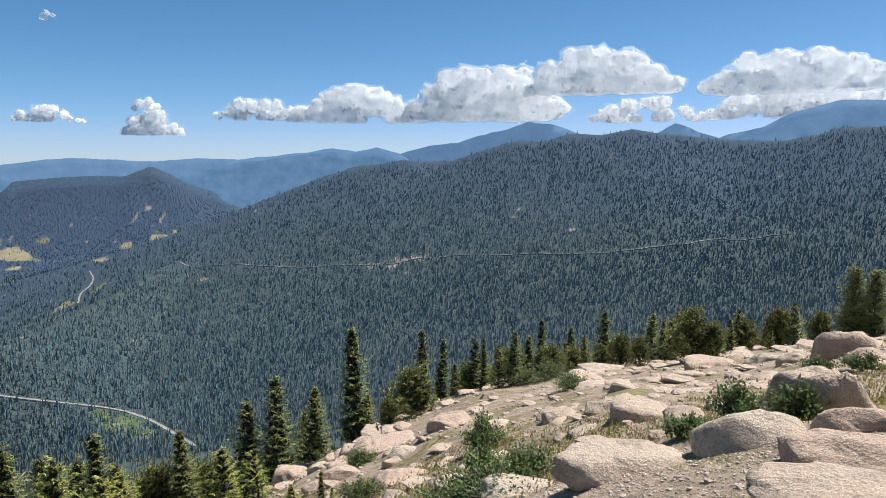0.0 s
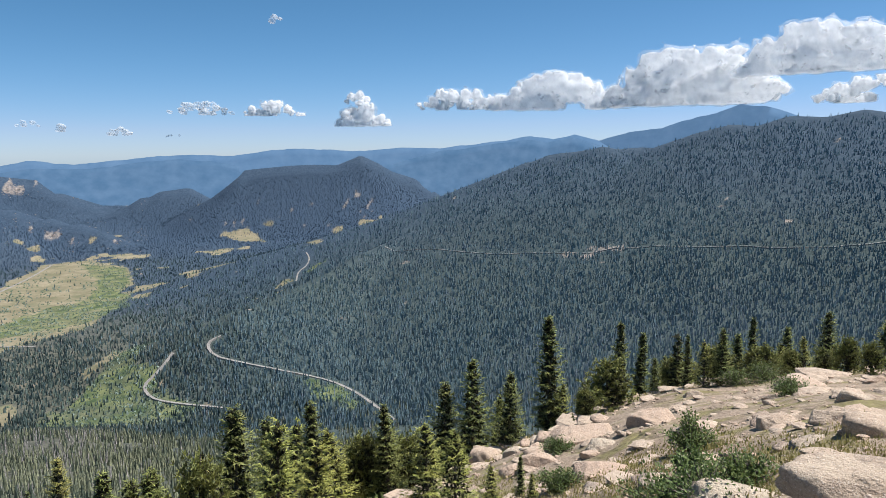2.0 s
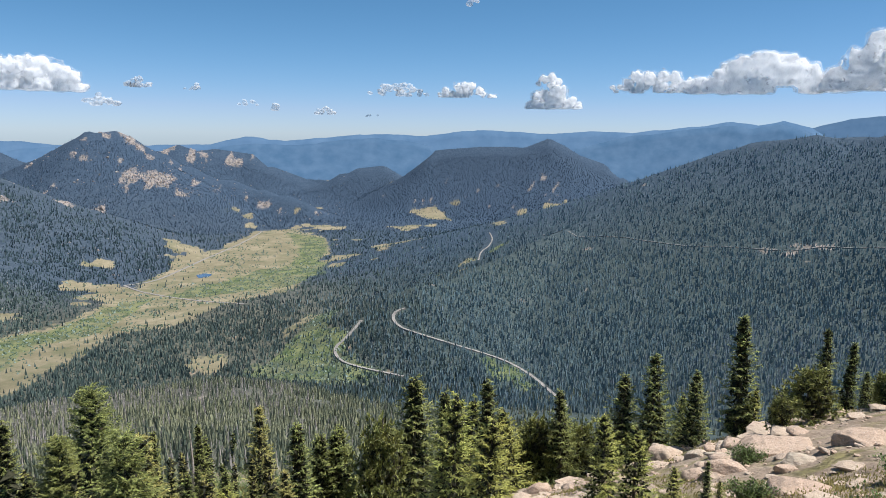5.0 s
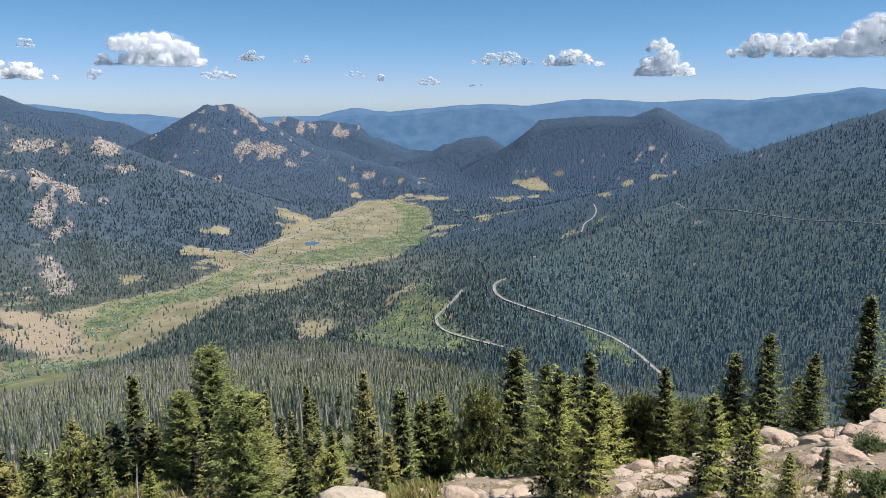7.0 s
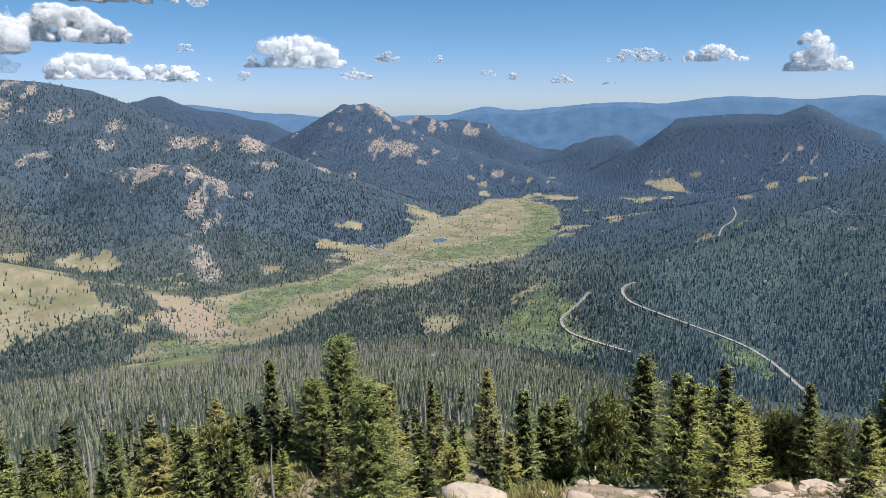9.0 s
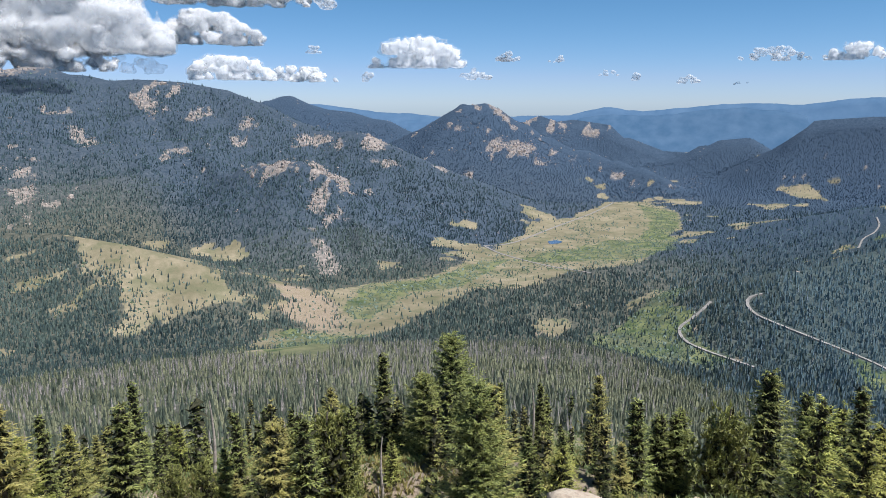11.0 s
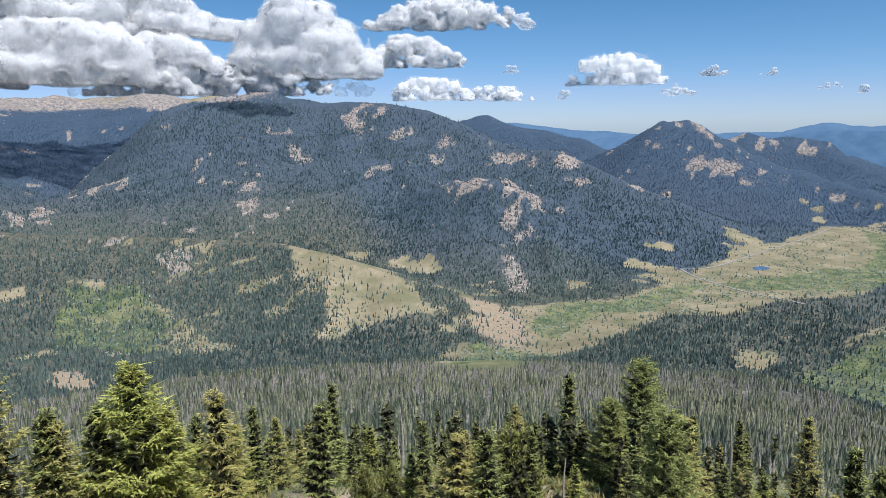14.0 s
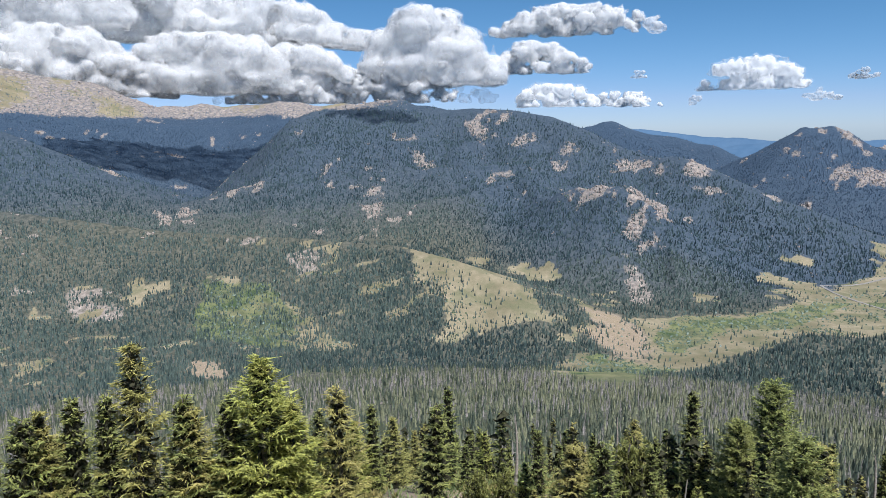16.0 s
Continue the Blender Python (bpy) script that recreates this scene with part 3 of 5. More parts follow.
def land_cover(x, y, z):
    """Grass, bare rock and green scrub, each 0 to 1."""
    d, az = np.hypot(x, y), np.degrees(np.arctan2(x, y))
    grass, rock, green = (patch_cover(x, y, p) for p in (GRASS_PATCHES, ROCK_PATCHES, GREEN_PATCHES))
    floor = np.interp(d, [0, 700, 1050, 1850, 2900, 3600, 4600, 5000], [-300, -306, -318, -347, -366, -335, -215, -180])
    rise = z - floor
    gravel = rock * (1 - ramp(rise, 12, 30))
    grass, green = grass * (1 - gravel), green * (1 - gravel)
    # outcrops over the stony mountains north of the valley
    stony = ramp(rise, 30, 120) * (ramp(-az, 36, 44) * ramp(d, 1500, 1800))
    crag = fbm(x, y, 120, 5, 123)
    rock = np.maximum(gravel, rock * ramp(fbm(x, y, 70, 3, 137) * 0.5 + fbm(x, y, 26, 4, 131), -0.4, 0.15))
    rock = np.maximum(rock, 0.8 * ramp(crag * stony * 0.55 + 0.6 * fbm(x, y, 34, 3, 139), 0.36, 0.5))
    rock = np.maximum(rock, 0.7 * ramp(fbm(x, y, 22, 3, 151), 0.4, 0.55) * ramp(d, 2700, 2900) * (1 - ramp(d, 3500, 3600)) * ramp(az, -36, -31) * ramp(rise, 8, 25))
    rock = np.maximum(rock, 0.9 * ramp(crag, 0.36, 0.46) * ramp(-az, 86, 92) * ramp(rise, 10, 40) * ramp(1700 - d, 0, 200))
    # bare faces of the dome and the cliffs beside it
    face = ramp(fbm(x, y, 75, 4, 157) + 0.4 * fbm(x, y, 24, 2, 159), 0.08, 0.32)
    rock = np.maximum(rock, 0.85 * face * ramp(d, 2950, 3100) * ramp(rise, 70, 150) * ramp(az, -56, -52) * (1 - ramp(az, -39, -36)))
    # tundra above the tree line
    tundra = ramp(z + 25 * fbm(x, y, 200, 4, 77), 60, 110) * ramp(-az, 80, 88) * ramp(d, 2400, 2700)
    tundra = np.maximum(tundra, 0.8 * ramp(z, 98, 125) * ramp(-az, 80, 84))
    rock = np.maximum(rock, tundra)
    grass = np.maximum(grass, tundra * (0.3 + 0.4 * ramp(fbm(x, y, 260, 4, 79), -0.05, 0.25)))
    # glades in the valley woods
    glade = fbm(x, y, 130, 4, 211)
    open_wood = ramp(-az, 12, 20) * ramp(d, 1150, 1500) * (1 - ramp(rise, 40, 110))
    grass = np.maximum(grass, ramp(glade * open_wood, 0.36, 0.44))
    sparse = ramp(-az, 58, 66) * ramp(d, 1000, 1080) * (1 - ramp(d, 1500, 1650))
    grass = np.maximum(grass, 0.75 * ramp(fbm(x, y, 48, 4, 213) * sparse, 0.2, 0.36))
    grass = np.maximum(grass, ramp(d, 3900, 4200) * ramp(glade, -0.1, 0.2) * (1 - ramp(-az, 50, 60)) * (1 - ramp(rise, 25, 60)))
    grass = np.maximum(grass, 0.95 * ramp(fbm(x, y, 14, 3, 217), -0.5, 0.2) * (1 - ramp(d, 110, 170)) * ramp(d, 28, 40))
    return grass, rock, green


def polar_sheet(angles, radii):
    """Corners and quads of a sheet round the overlook; the angles close on themselves."""
    a, r = np.meshgrid(np.radians(angles), radii, indexing="ij")
    x, y = r * np.sin(a), r * np.cos(a)
    n, m = len(angles), len(radii)
    i, j = np.meshgrid(np.arange(n), np.arange(m - 1), indexing="ij")
    k = (i + 1) % n
    quads = np.stack([i * m + j, i * m + j + 1, k * m + j + 1, k * m + j], -1).reshape(-1, 4)
    return x.ravel(), y.ravel(), quads


seen = np.arange(-124.0, 46.0, 0.31)
rest = np.arange(46.0, 236.0, 3.0)
radii = np.concatenate([[0.0, 0.6], np.geomspace(1.2, 60, 115), np.geomspace(61, 4950, 330)])
gx, gy, quads = polar_sheet(np.concatenate([seen, rest]), radii)
gz = ground_height(gx, gy)
gd = np.hypot(gx, gy)
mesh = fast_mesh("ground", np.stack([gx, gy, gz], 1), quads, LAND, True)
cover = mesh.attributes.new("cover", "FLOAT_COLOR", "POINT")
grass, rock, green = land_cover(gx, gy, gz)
# alpha: share of the haze-tinted floor colour under the near ridge
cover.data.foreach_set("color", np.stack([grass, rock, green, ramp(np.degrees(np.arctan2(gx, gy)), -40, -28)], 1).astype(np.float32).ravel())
# painted haze on the forest floor, growing with distance
floor_haze = mesh.attributes.new("floor_haze", "FLOAT", "POINT")
floor_haze.data.foreach_set("value", 0.8 * ramp(gd + 160 * fbm(gx, gy, 400, 3, 83) - 480 * ramp(-np.degrees(np.arctan2(gx, gy)), 70, 80), 1250, 1900) + 0.2 * ramp(gd, 2600, 3300).astype(np.float32))
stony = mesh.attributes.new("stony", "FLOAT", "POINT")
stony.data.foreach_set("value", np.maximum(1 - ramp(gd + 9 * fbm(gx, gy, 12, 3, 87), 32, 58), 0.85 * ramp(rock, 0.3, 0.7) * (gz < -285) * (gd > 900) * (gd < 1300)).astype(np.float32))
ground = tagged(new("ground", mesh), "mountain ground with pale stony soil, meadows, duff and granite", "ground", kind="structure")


GRID = {"z": gz, "grass": grass, "rock": rock, "green": green}
GRID = {k: v.reshape(-1, len(radii)) for k, v in GRID.items()}


def from_grid(x, y, *names):
    """Height or cover of the built ground at many places, inside the seen range of bearings."""
    d, az = np.hypot(x, y), np.degrees(np.arctan2(x, y))
    u = np.clip((az - seen[0]) / (seen[1] - seen[0]), 0, len(seen) - 1.001)
    v = np.clip(np.interp(d, radii, np.arange(len(radii))), 0, len(radii) - 1.001)
    i, j = u.astype(int), v.astype(int)
    u, v = u - i, v - j
    out = []
    for name in names:
        g = GRID[name]
        out.append((g[i, j] * (1 - v) + g[i, j + 1] * v) * (1 - u) + (g[i + 1, j] * (1 - v) + g[i + 1, j + 1] * v) * u)
    return out[0] if len(out) == 1 else out


def pool(x, y, long, wide, turn):
    """A still pond on the meadow."""
    w = np.linspace(0, 2 * math.pi, 40, endpoint=False)
    r = 1 + 0.18 * np.sin(2 * w + 1) + 0.1 * np.sin(5 * w)
    c, s = math.cos(turn), math.sin(turn)
    px, py = np.cos(w) * long * r, np.sin(w) * wide * r
    px, py = x + px * c - py * s, y + px * s + py * c
    z = float(np.max(land_height(px, py))) + 0.3
    v = np.concatenate([np.stack([px, py, np.full(40, z)], 1), np.stack([px, py, np.full(40, z - 6)], 1), [[x, y, z]]])
    f = [(i, (i + 1) % 40, 80) for i in range(40)] + [(i, i + 40, (i + 1) % 40) for i in range(40)] + [(i + 40, (i + 1) % 40 + 40, (i + 1) % 40) for i in range(40)]
    return tagged(new("water", fast_mesh("water", v, f, WATER)), "small blue pond in the valley meadow", "pond", kind="structure")


pool(-1326, 1292, 15, 30, radians(45))


def land_z(x, y):
    return float(ground_height(np.array([float(x)]), np.array([float(y)]))[0])


def ribbon(name, line, width, lift, mat, label, category):
    """A road laid along the land, with a little thickness."""
    pts = [Vector((x, y, 0)) for x, y in line]
    dense = []
    for i in range(len(pts) - 1):
        p0, p1, p2, p3 = pts[max(i - 1, 0)], pts[i], pts[i + 1], pts[min(i + 2, len(pts) - 1)]
        steps = max(2, int((p2 - p1).length / 12))
        for s in range(steps):
            u = s / steps
            dense.append(0.5 * (2 * p1 + (p2 - p0) * u + (2 * p0 - 5 * p1 + 4 * p2 - p3) * u * u + (3 * p1 - p0 - 3 * p2 + p3) * u ** 3))
    dense.append(pts[-1])
    xy = np.array([(p.x, p.y) for p in dense])
    d = np.gradient(xy, axis=0)
    side = np.stack([-d[:, 1], d[:, 0]], 1) / np.linalg.norm(d, axis=1)[:, None] * width / 2
    top = np.maximum.reduce([land_height(*(xy + side * k).T) for k in (-1, 0, 1)]) + lift
    rows = [np.column_stack([xy + side * k, top + h]) for k, h in ((-1.25, -lift - 3), (-1, 0), (1, 0), (1.25, -lift - 3))]
    n = len(xy)
    verts = np.concatenate(rows)
    quads = [(a * n + i, a * n + i + 1, (a + 1) * n + i + 1, (a + 1) * n + i) for a in range(3) for i in range(n - 1)]
    return tagged(new(name, fast_mesh(name, verts, quads, mat)), label, category, kind="structure")


ribbon("road_upper", ROADS["upper"], 3.6, 0.6, ROAD, "pale mountain road cut across the forested ridge", "road")
ribbon("road_lower", ROADS["lower"], 4.6, 0.7, ROAD, "pale grey road bending round the wooded ridge foot", "road")
ribbon("road_loop", ROADS["lower2"], 4.2, 0.8, ROAD, "pale grey road looping through green scrub", "road")
ribbon("road_meadow", ROADS["meadow_road"], 6, 0.8, ROAD, "pale road crossing the valley meadow", "road")
ribbon("road_meadow_edge", ROADS["meadow_edge"], 6, 0.8, ROAD, "pale road along the edge of the meadow", "road")
ribbon("road_far_loop", ROADS["far_loop"], 3.2, 0.3, ROAD, "pale road winding through the far woods", "road")


# ---- far ranges ----
def far_range(name, line, distance, foot, mat, label):
    """A distant range: its crest line with shoulders falling towards the overlook."""
    az = np.arange(line[0][0], line[-1][0] + 0.01, 0.12)
    el = np.interp(az, [p[0] for p in line], [p[1] for p in line])
    rough = fbm(az * 40, az * 0, 45, 5, len(name)) * 0.09
    rings = []
    for s in np.linspace(0, 1, 14):
        d = distance - 330 * s + fbm(az * 40, az * 0 + s * 300, 80, 4, 9) * 40 * s
        crest = EYE + distance * np.tan(np.radians(el + rough))
        z = crest + (foot - crest) * s ** 0.85 + fbm(az * 40, az * 0 + s * 420, 60, 4, 19) * 22 * s * (1 - s)
        rings.append(np.stack([d * np.sin(np.radians(az)), d * np.cos(np.radians(az)), z], 1))
    rings.insert(0, rings[0] * np.array([1.01, 1.01, 0]) + np.array([0, 0, foot - 60]))
    n = len(az)
    verts = np.concatenate(rings)
    quads = [(a * n + i, a * n + i + 1, (a + 1) * n + i + 1, (a + 1) * n + i) for a in range(len(rings) - 1) for i in range(n - 1)]
    return tagged(new(name, fast_mesh(name, verts, quads, mat, True)), label, "mountain range", kind="structure")


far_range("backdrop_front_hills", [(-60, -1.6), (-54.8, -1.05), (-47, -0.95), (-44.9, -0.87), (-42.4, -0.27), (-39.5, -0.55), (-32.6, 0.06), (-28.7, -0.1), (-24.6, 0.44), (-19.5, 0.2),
                                   (-16, 0.4), (-12.9, 0.31), (-9.1, 0.71), (-5.9, 1.18), (-4.1, 0.93), (-2.5, 1.26), (-0.7, 0.8), (0.3, 0.2), (1.0, -1.5)], 4560, -300, FAR_HAZE, "hazy blue forested foothills on the horizon")
far_range("backdrop_near_hills", [(-20.6, -1.81), (-16.7, -0.9), (-14.6, -0.36), (-13.1, 0.1), (-11.8, 0.18), (-9.7, 0.48), (-7.1, 0.75), (-5.8, 0.96), (-4.5, 0.7), (-2.7, 1.01), (-1.0, 0.53), (1.7, -0.44)], 4470, -300, NEAR_HAZE, "darker blue wooded foothills before the horizon")
far_range("backdrop_middle_hills", [(-45.4, -1.46), (-43.2, -0.95), (-41.0, -0.82), (-38.4, -0.95), (-36.6, -0.64), (-34.0, -0.38), (-32.3, -0.29), (-29.7, -0.58), (-27.5, -1.0), (-25.4, -1.41)], 4500, -300, NEAR_HAZE, "blue wooded hills beyond the valley mouth")
far_range("backdrop_high_peak", [(-14, -0.2), (-6, 0.3), (-1, 0.66), (1.7, 1.45), (3.9, 1.62), (5.4, 2.18), (7.8, 2.69), (9.35, 3.25), (10, 3.1), (11.1, 3.02), (12.6, 2.49), (15, 1.6)], 4720, -250, FAR_HAZE, "blue high peak behind the wooded ridge")
far_range("backdrop_small_peak", [(17, 1.2), (19.3, 2.42), (20.26, 3.05), (22.1, 2.21), (25, 1.4)], 4800, -60, FAR_HAZE, "small blue pointed peak beyond the ridge")
far_range("backdrop_right_range", [(22, 1.2), (24, 2.1), (26.3, 2.58), (28, 3.53), (30.8, 4.27), (33.7, 4.22), (38, 4.6), (50, 3.5)], 4700, -60, FAR_HAZE, "broad blue mountain beyond the ridge")
far_range("backdrop_north_hills", [(-70, -0.4), (-64.2, -0.07), (-62, -0.35), (-59.8, -0.6), (-56.5, -0.85), (-54.8, -1.04), (-52, -1.4)], 4650, -250, FAR_HAZE, "hazy blue hills behind the dome")
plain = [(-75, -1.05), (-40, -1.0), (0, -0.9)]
far_range("backdrop_plain", plain, 4880, -260, FAR_HAZE, "pale blue plains at the horizon")


# ---- woods ----
def ball(level):
    bm = bmesh.new()
    bmesh.ops.create_icosphere(bm, subdivisions=level, radius=1)
    v = np.array([p.co for p in bm.verts])
    f = np.array([[p.index for p in q.verts] for q in bm.faces])
    bm.free()
    return v, f


BALLS = {n: ball(n) for n in (1, 2, 3, 4)}


def wood_points(count, near, far, seed, west=-123, east=44):
    """Candidate tree places, evenly over bearing and log distance, thinned by cover."""
    rng = np.random.default_rng(seed)
    az = rng.uniform(west, east, count)
    d = np.exp(rng.uniform(math.log(near), math.log(far), count))
    x, y = d * np.sin(np.radians(az)), d * np.cos(np.radians(az))
    z, grass, rock, green = from_grid(x, y, "z", "grass", "rock", "green")
    # slopes that rise away from the overlook carry the densest woods
    step = d * 0.03
    zo = from_grid(x * 1.03, y * 1.03, "z")
    steep = ((zo - EYE) / (d + step) - (z - EYE) / d) / 0.03
    keep = np.where(d < 900, 0.85, np.clip(steep * 2.2, 0.10, 1.0))
    # dry stony ground breaks up the woods of the sunny slopes
    thin = ramp(fbm(x, y, 130, 3, 521) * 0.6 + fbm(x, y, 30, 3, 523) * 0.8, -0.15, 0.3)
    keep *= np.where((az < -36) & (d > 900), 1 - 0.55 * thin, 1.0)
    keep *= 1 - 0.95 * grass
    keep *= np.where((z < -270) & (d < 1300), 1 - 0.95 * rock, 1 - 0.5 * rock)
    keep *= 1 - np.where((az < -85) & (d > 900), 0.45, 0.9) * green
    for outline in ROADS.values():
        for (ax, ay), (bx, by) in zip(outline, outline[1:]):
            s = np.clip(((x - ax) * (bx - ax) + (y - ay) * (by - ay)) / ((bx - ax) ** 2 + (by - ay) ** 2), 0, 1)
            gap = np.hypot(x - ax - s * (bx - ax), y - ay - s * (by - ay))
            keep[gap < (np.maximum(6, 0.007 * d) if outline not in (ROADS["upper"], ROADS["lower"], ROADS["lower2"]) else 5)] = 0
    ok = rng.uniform(0, 1, count) < keep
    return x[ok], y[ok], z[ok], az[ok], d[ok], rng


def cone_wood(name, x, y, z, height, width, tint, tiers, sides, mat, label, rng):
    """Many conifers as ragged stacked cones, joined into one mesh."""
    n = len(x)
    width = np.where(tint > 0.72, width * 0.55, width)
    turn = rng.uniform(0, 2 * math.pi, n)
    verts, faces, per = [], [], 0
    for k in range(tiers):
        lo, hi = (0.06 + 0.94 * k / tiers) if k else 0.04, 1 if k == tiers - 1 else 0.04 + (k + 1.45) / tiers * 0.94
        r = width * (1 - 0.86 * k / tiers)
        ring = []
        for s in range(sides):
            a = turn + 2 * math.pi * (s + 0.37 * k) / sides
            rr = r * rng.uniform(0.72, 1.12, n)
            ring.append(np.stack([x + rr * np.cos(a), y + rr * np.sin(a), z + height * (lo + rng.uniform(-0.03, 0.02, n))], 1))
        tip = np.stack([x + rng.normal(0, 0.03, n) * width, y + rng.normal(0, 0.03, n) * width, z + height * hi], 1)
        verts += ring + [tip]
        for s in range(sides):
            faces.append((per + s, per + (s + 1) % sides, per + sides))
        per += sides + 1
    v = np.stack(verts, 1).reshape(-1, 3)
    f = (np.arange(n)[:, None, None] * per + np.array(faces)[None]).reshape(-1, 3)
    mesh = fast_mesh(name, v, f, mat)
    att = mesh.attributes.new("tint", "FLOAT", "POINT")
    att.data.foreach_set("value", np.repeat(tint, per).astype(np.float32))
    return tagged(new(name, mesh), label, "forest", kind="stuff")


def wood_tint(x, y, az, d, rng):
    dead = np.where((az < -33) & (d > 900), 0.035, 0.10) + 0.36 * ramp(fbm(x, y, 170, 4, 401), -0.25, 0.3) * ramp(-az, 34, 44) * (1 - ramp(d, 700, 1000))
    dead = dead + 0.45 * ramp(fbm(x, y, 300, 4, 405), -0.15, 0.4) * ramp(az, -24, -10)
    live = np.clip(0.35 + 0.4 * fbm(x, y, 240, 4, 409) + rng.normal(0, 0.3, len(x)), 0, 0.7)
    return np.where(rng.uniform(0, 1, len(x)) < dead, 0.85, live)


def plant_woods():
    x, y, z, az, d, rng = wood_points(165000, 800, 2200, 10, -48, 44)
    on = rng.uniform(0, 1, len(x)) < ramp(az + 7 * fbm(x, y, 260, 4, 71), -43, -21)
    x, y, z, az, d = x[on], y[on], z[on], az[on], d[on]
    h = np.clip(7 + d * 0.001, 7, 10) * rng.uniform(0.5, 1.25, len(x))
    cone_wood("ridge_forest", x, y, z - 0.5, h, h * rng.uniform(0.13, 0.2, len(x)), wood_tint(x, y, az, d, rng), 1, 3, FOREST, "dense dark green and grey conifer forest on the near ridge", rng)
    x, y, z, az, d, rng = wood_points(560000, 820, 4520, 11, -123, -8)
    off = (rng.uniform(0, 1, len(x)) > ramp(az + 7 * fbm(x, y, 260, 4, 71), -43, -21)) | (d > 2200)
    x, y, z, az, d = x[off], y[off], z[off], az[off], d[off]
    h = np.clip(6.0 + d * 0.001, 6.5, 10) * rng.uniform(0.5, 1.25, len(x))
    w = h * rng.uniform(0.18, 0.28, len(x))
    tint = wood_tint(x, y, az, d, rng)
    # split by distance: farther woods carry more painted blue haze
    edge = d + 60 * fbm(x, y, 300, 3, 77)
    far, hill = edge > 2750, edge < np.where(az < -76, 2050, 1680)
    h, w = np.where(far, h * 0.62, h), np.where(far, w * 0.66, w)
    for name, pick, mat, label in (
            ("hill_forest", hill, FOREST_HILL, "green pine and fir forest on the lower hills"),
            ("valley_forest", ~far & ~hill, FOREST_VALLEY_HAZED, "pine and spruce forest round the valley in haze-blue colour"),
            ("mountain_forest", far, FOREST_FAR_HAZED, "conifer forest on the distant mountains in haze-blue colour")):
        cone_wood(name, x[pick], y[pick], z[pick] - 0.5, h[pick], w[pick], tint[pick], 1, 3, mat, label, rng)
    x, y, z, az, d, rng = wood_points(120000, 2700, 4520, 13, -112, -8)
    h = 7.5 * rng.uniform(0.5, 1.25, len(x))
    cone_wood("far_slope_forest", x, y, z - 0.5, h, h * rng.uniform(0.17, 0.26, len(x)), wood_tint(x, y, az, d, rng), 1, 3, FOREST_FAR_HAZED, "dark forest on far slopes in haze-blue colour", rng)
    for name, count, near, far, tiers, sides, seed in (("hillside_forest", 19000, 95, 330, 3, 5, 12), ("bench_forest", 36000, 330, 900, 2, 4, 14)):
        x, y, z, az, d, rng = wood_points(count, near, far, seed)
        h = np.clip(3.0 + d * 0.009, 4.0, 8.0) * rng.uniform(0.45, 1.25, len(x))
        cone_wood(name, x, y, z - 0.3, h, h * rng.uniform(0.13, 0.22, len(x)), wood_tint(x, y, az, d, rng), tiers, sides, FOREST_BENCH, "conifer forest with grey beetle-killed trees below the overlook", rng)


def valley_scrub():
    """Willow and sagebrush bushes over the meadows and gravel bars."""
    rng = np.random.default_rng(23)
    n = 90000
    az, d = rng.uniform(-112, -14, n), np.exp(rng.uniform(math.log(880), math.log(3300), n))
    x, y = d * np.sin(np.radians(az)), d * np.cos(np.radians(az))
    z, grass, rock, green = from_grid(x, y, "z", "grass", "rock", "green")
    thick = ramp(fbm(x, y, 90, 4, 515), -0.05, 0.3)
    keep = np.maximum(grass * (0.04 + 0.5 * thick * (z < -250)), green * 0.85)
    keep = np.maximum(keep, rock * 0.04)
    ok = rng.uniform(0, 1, n) < keep
    x, y, z, d, m = x[ok], y[ok], z[ok], d[ok], int(ok.sum())
    h = rng.uniform(0.9, 2.6, m) * (0.7 + d / 2500)
    cone_wood("valley_scrub", x, y, z - 0.3, h, h * rng.uniform(0.8, 1.3, m), np.clip(rng.normal(0.4, 0.18, m), 0, 0.69), 1, 4, SCRUB, "low green willow and sage scrub on the meadows", rng)


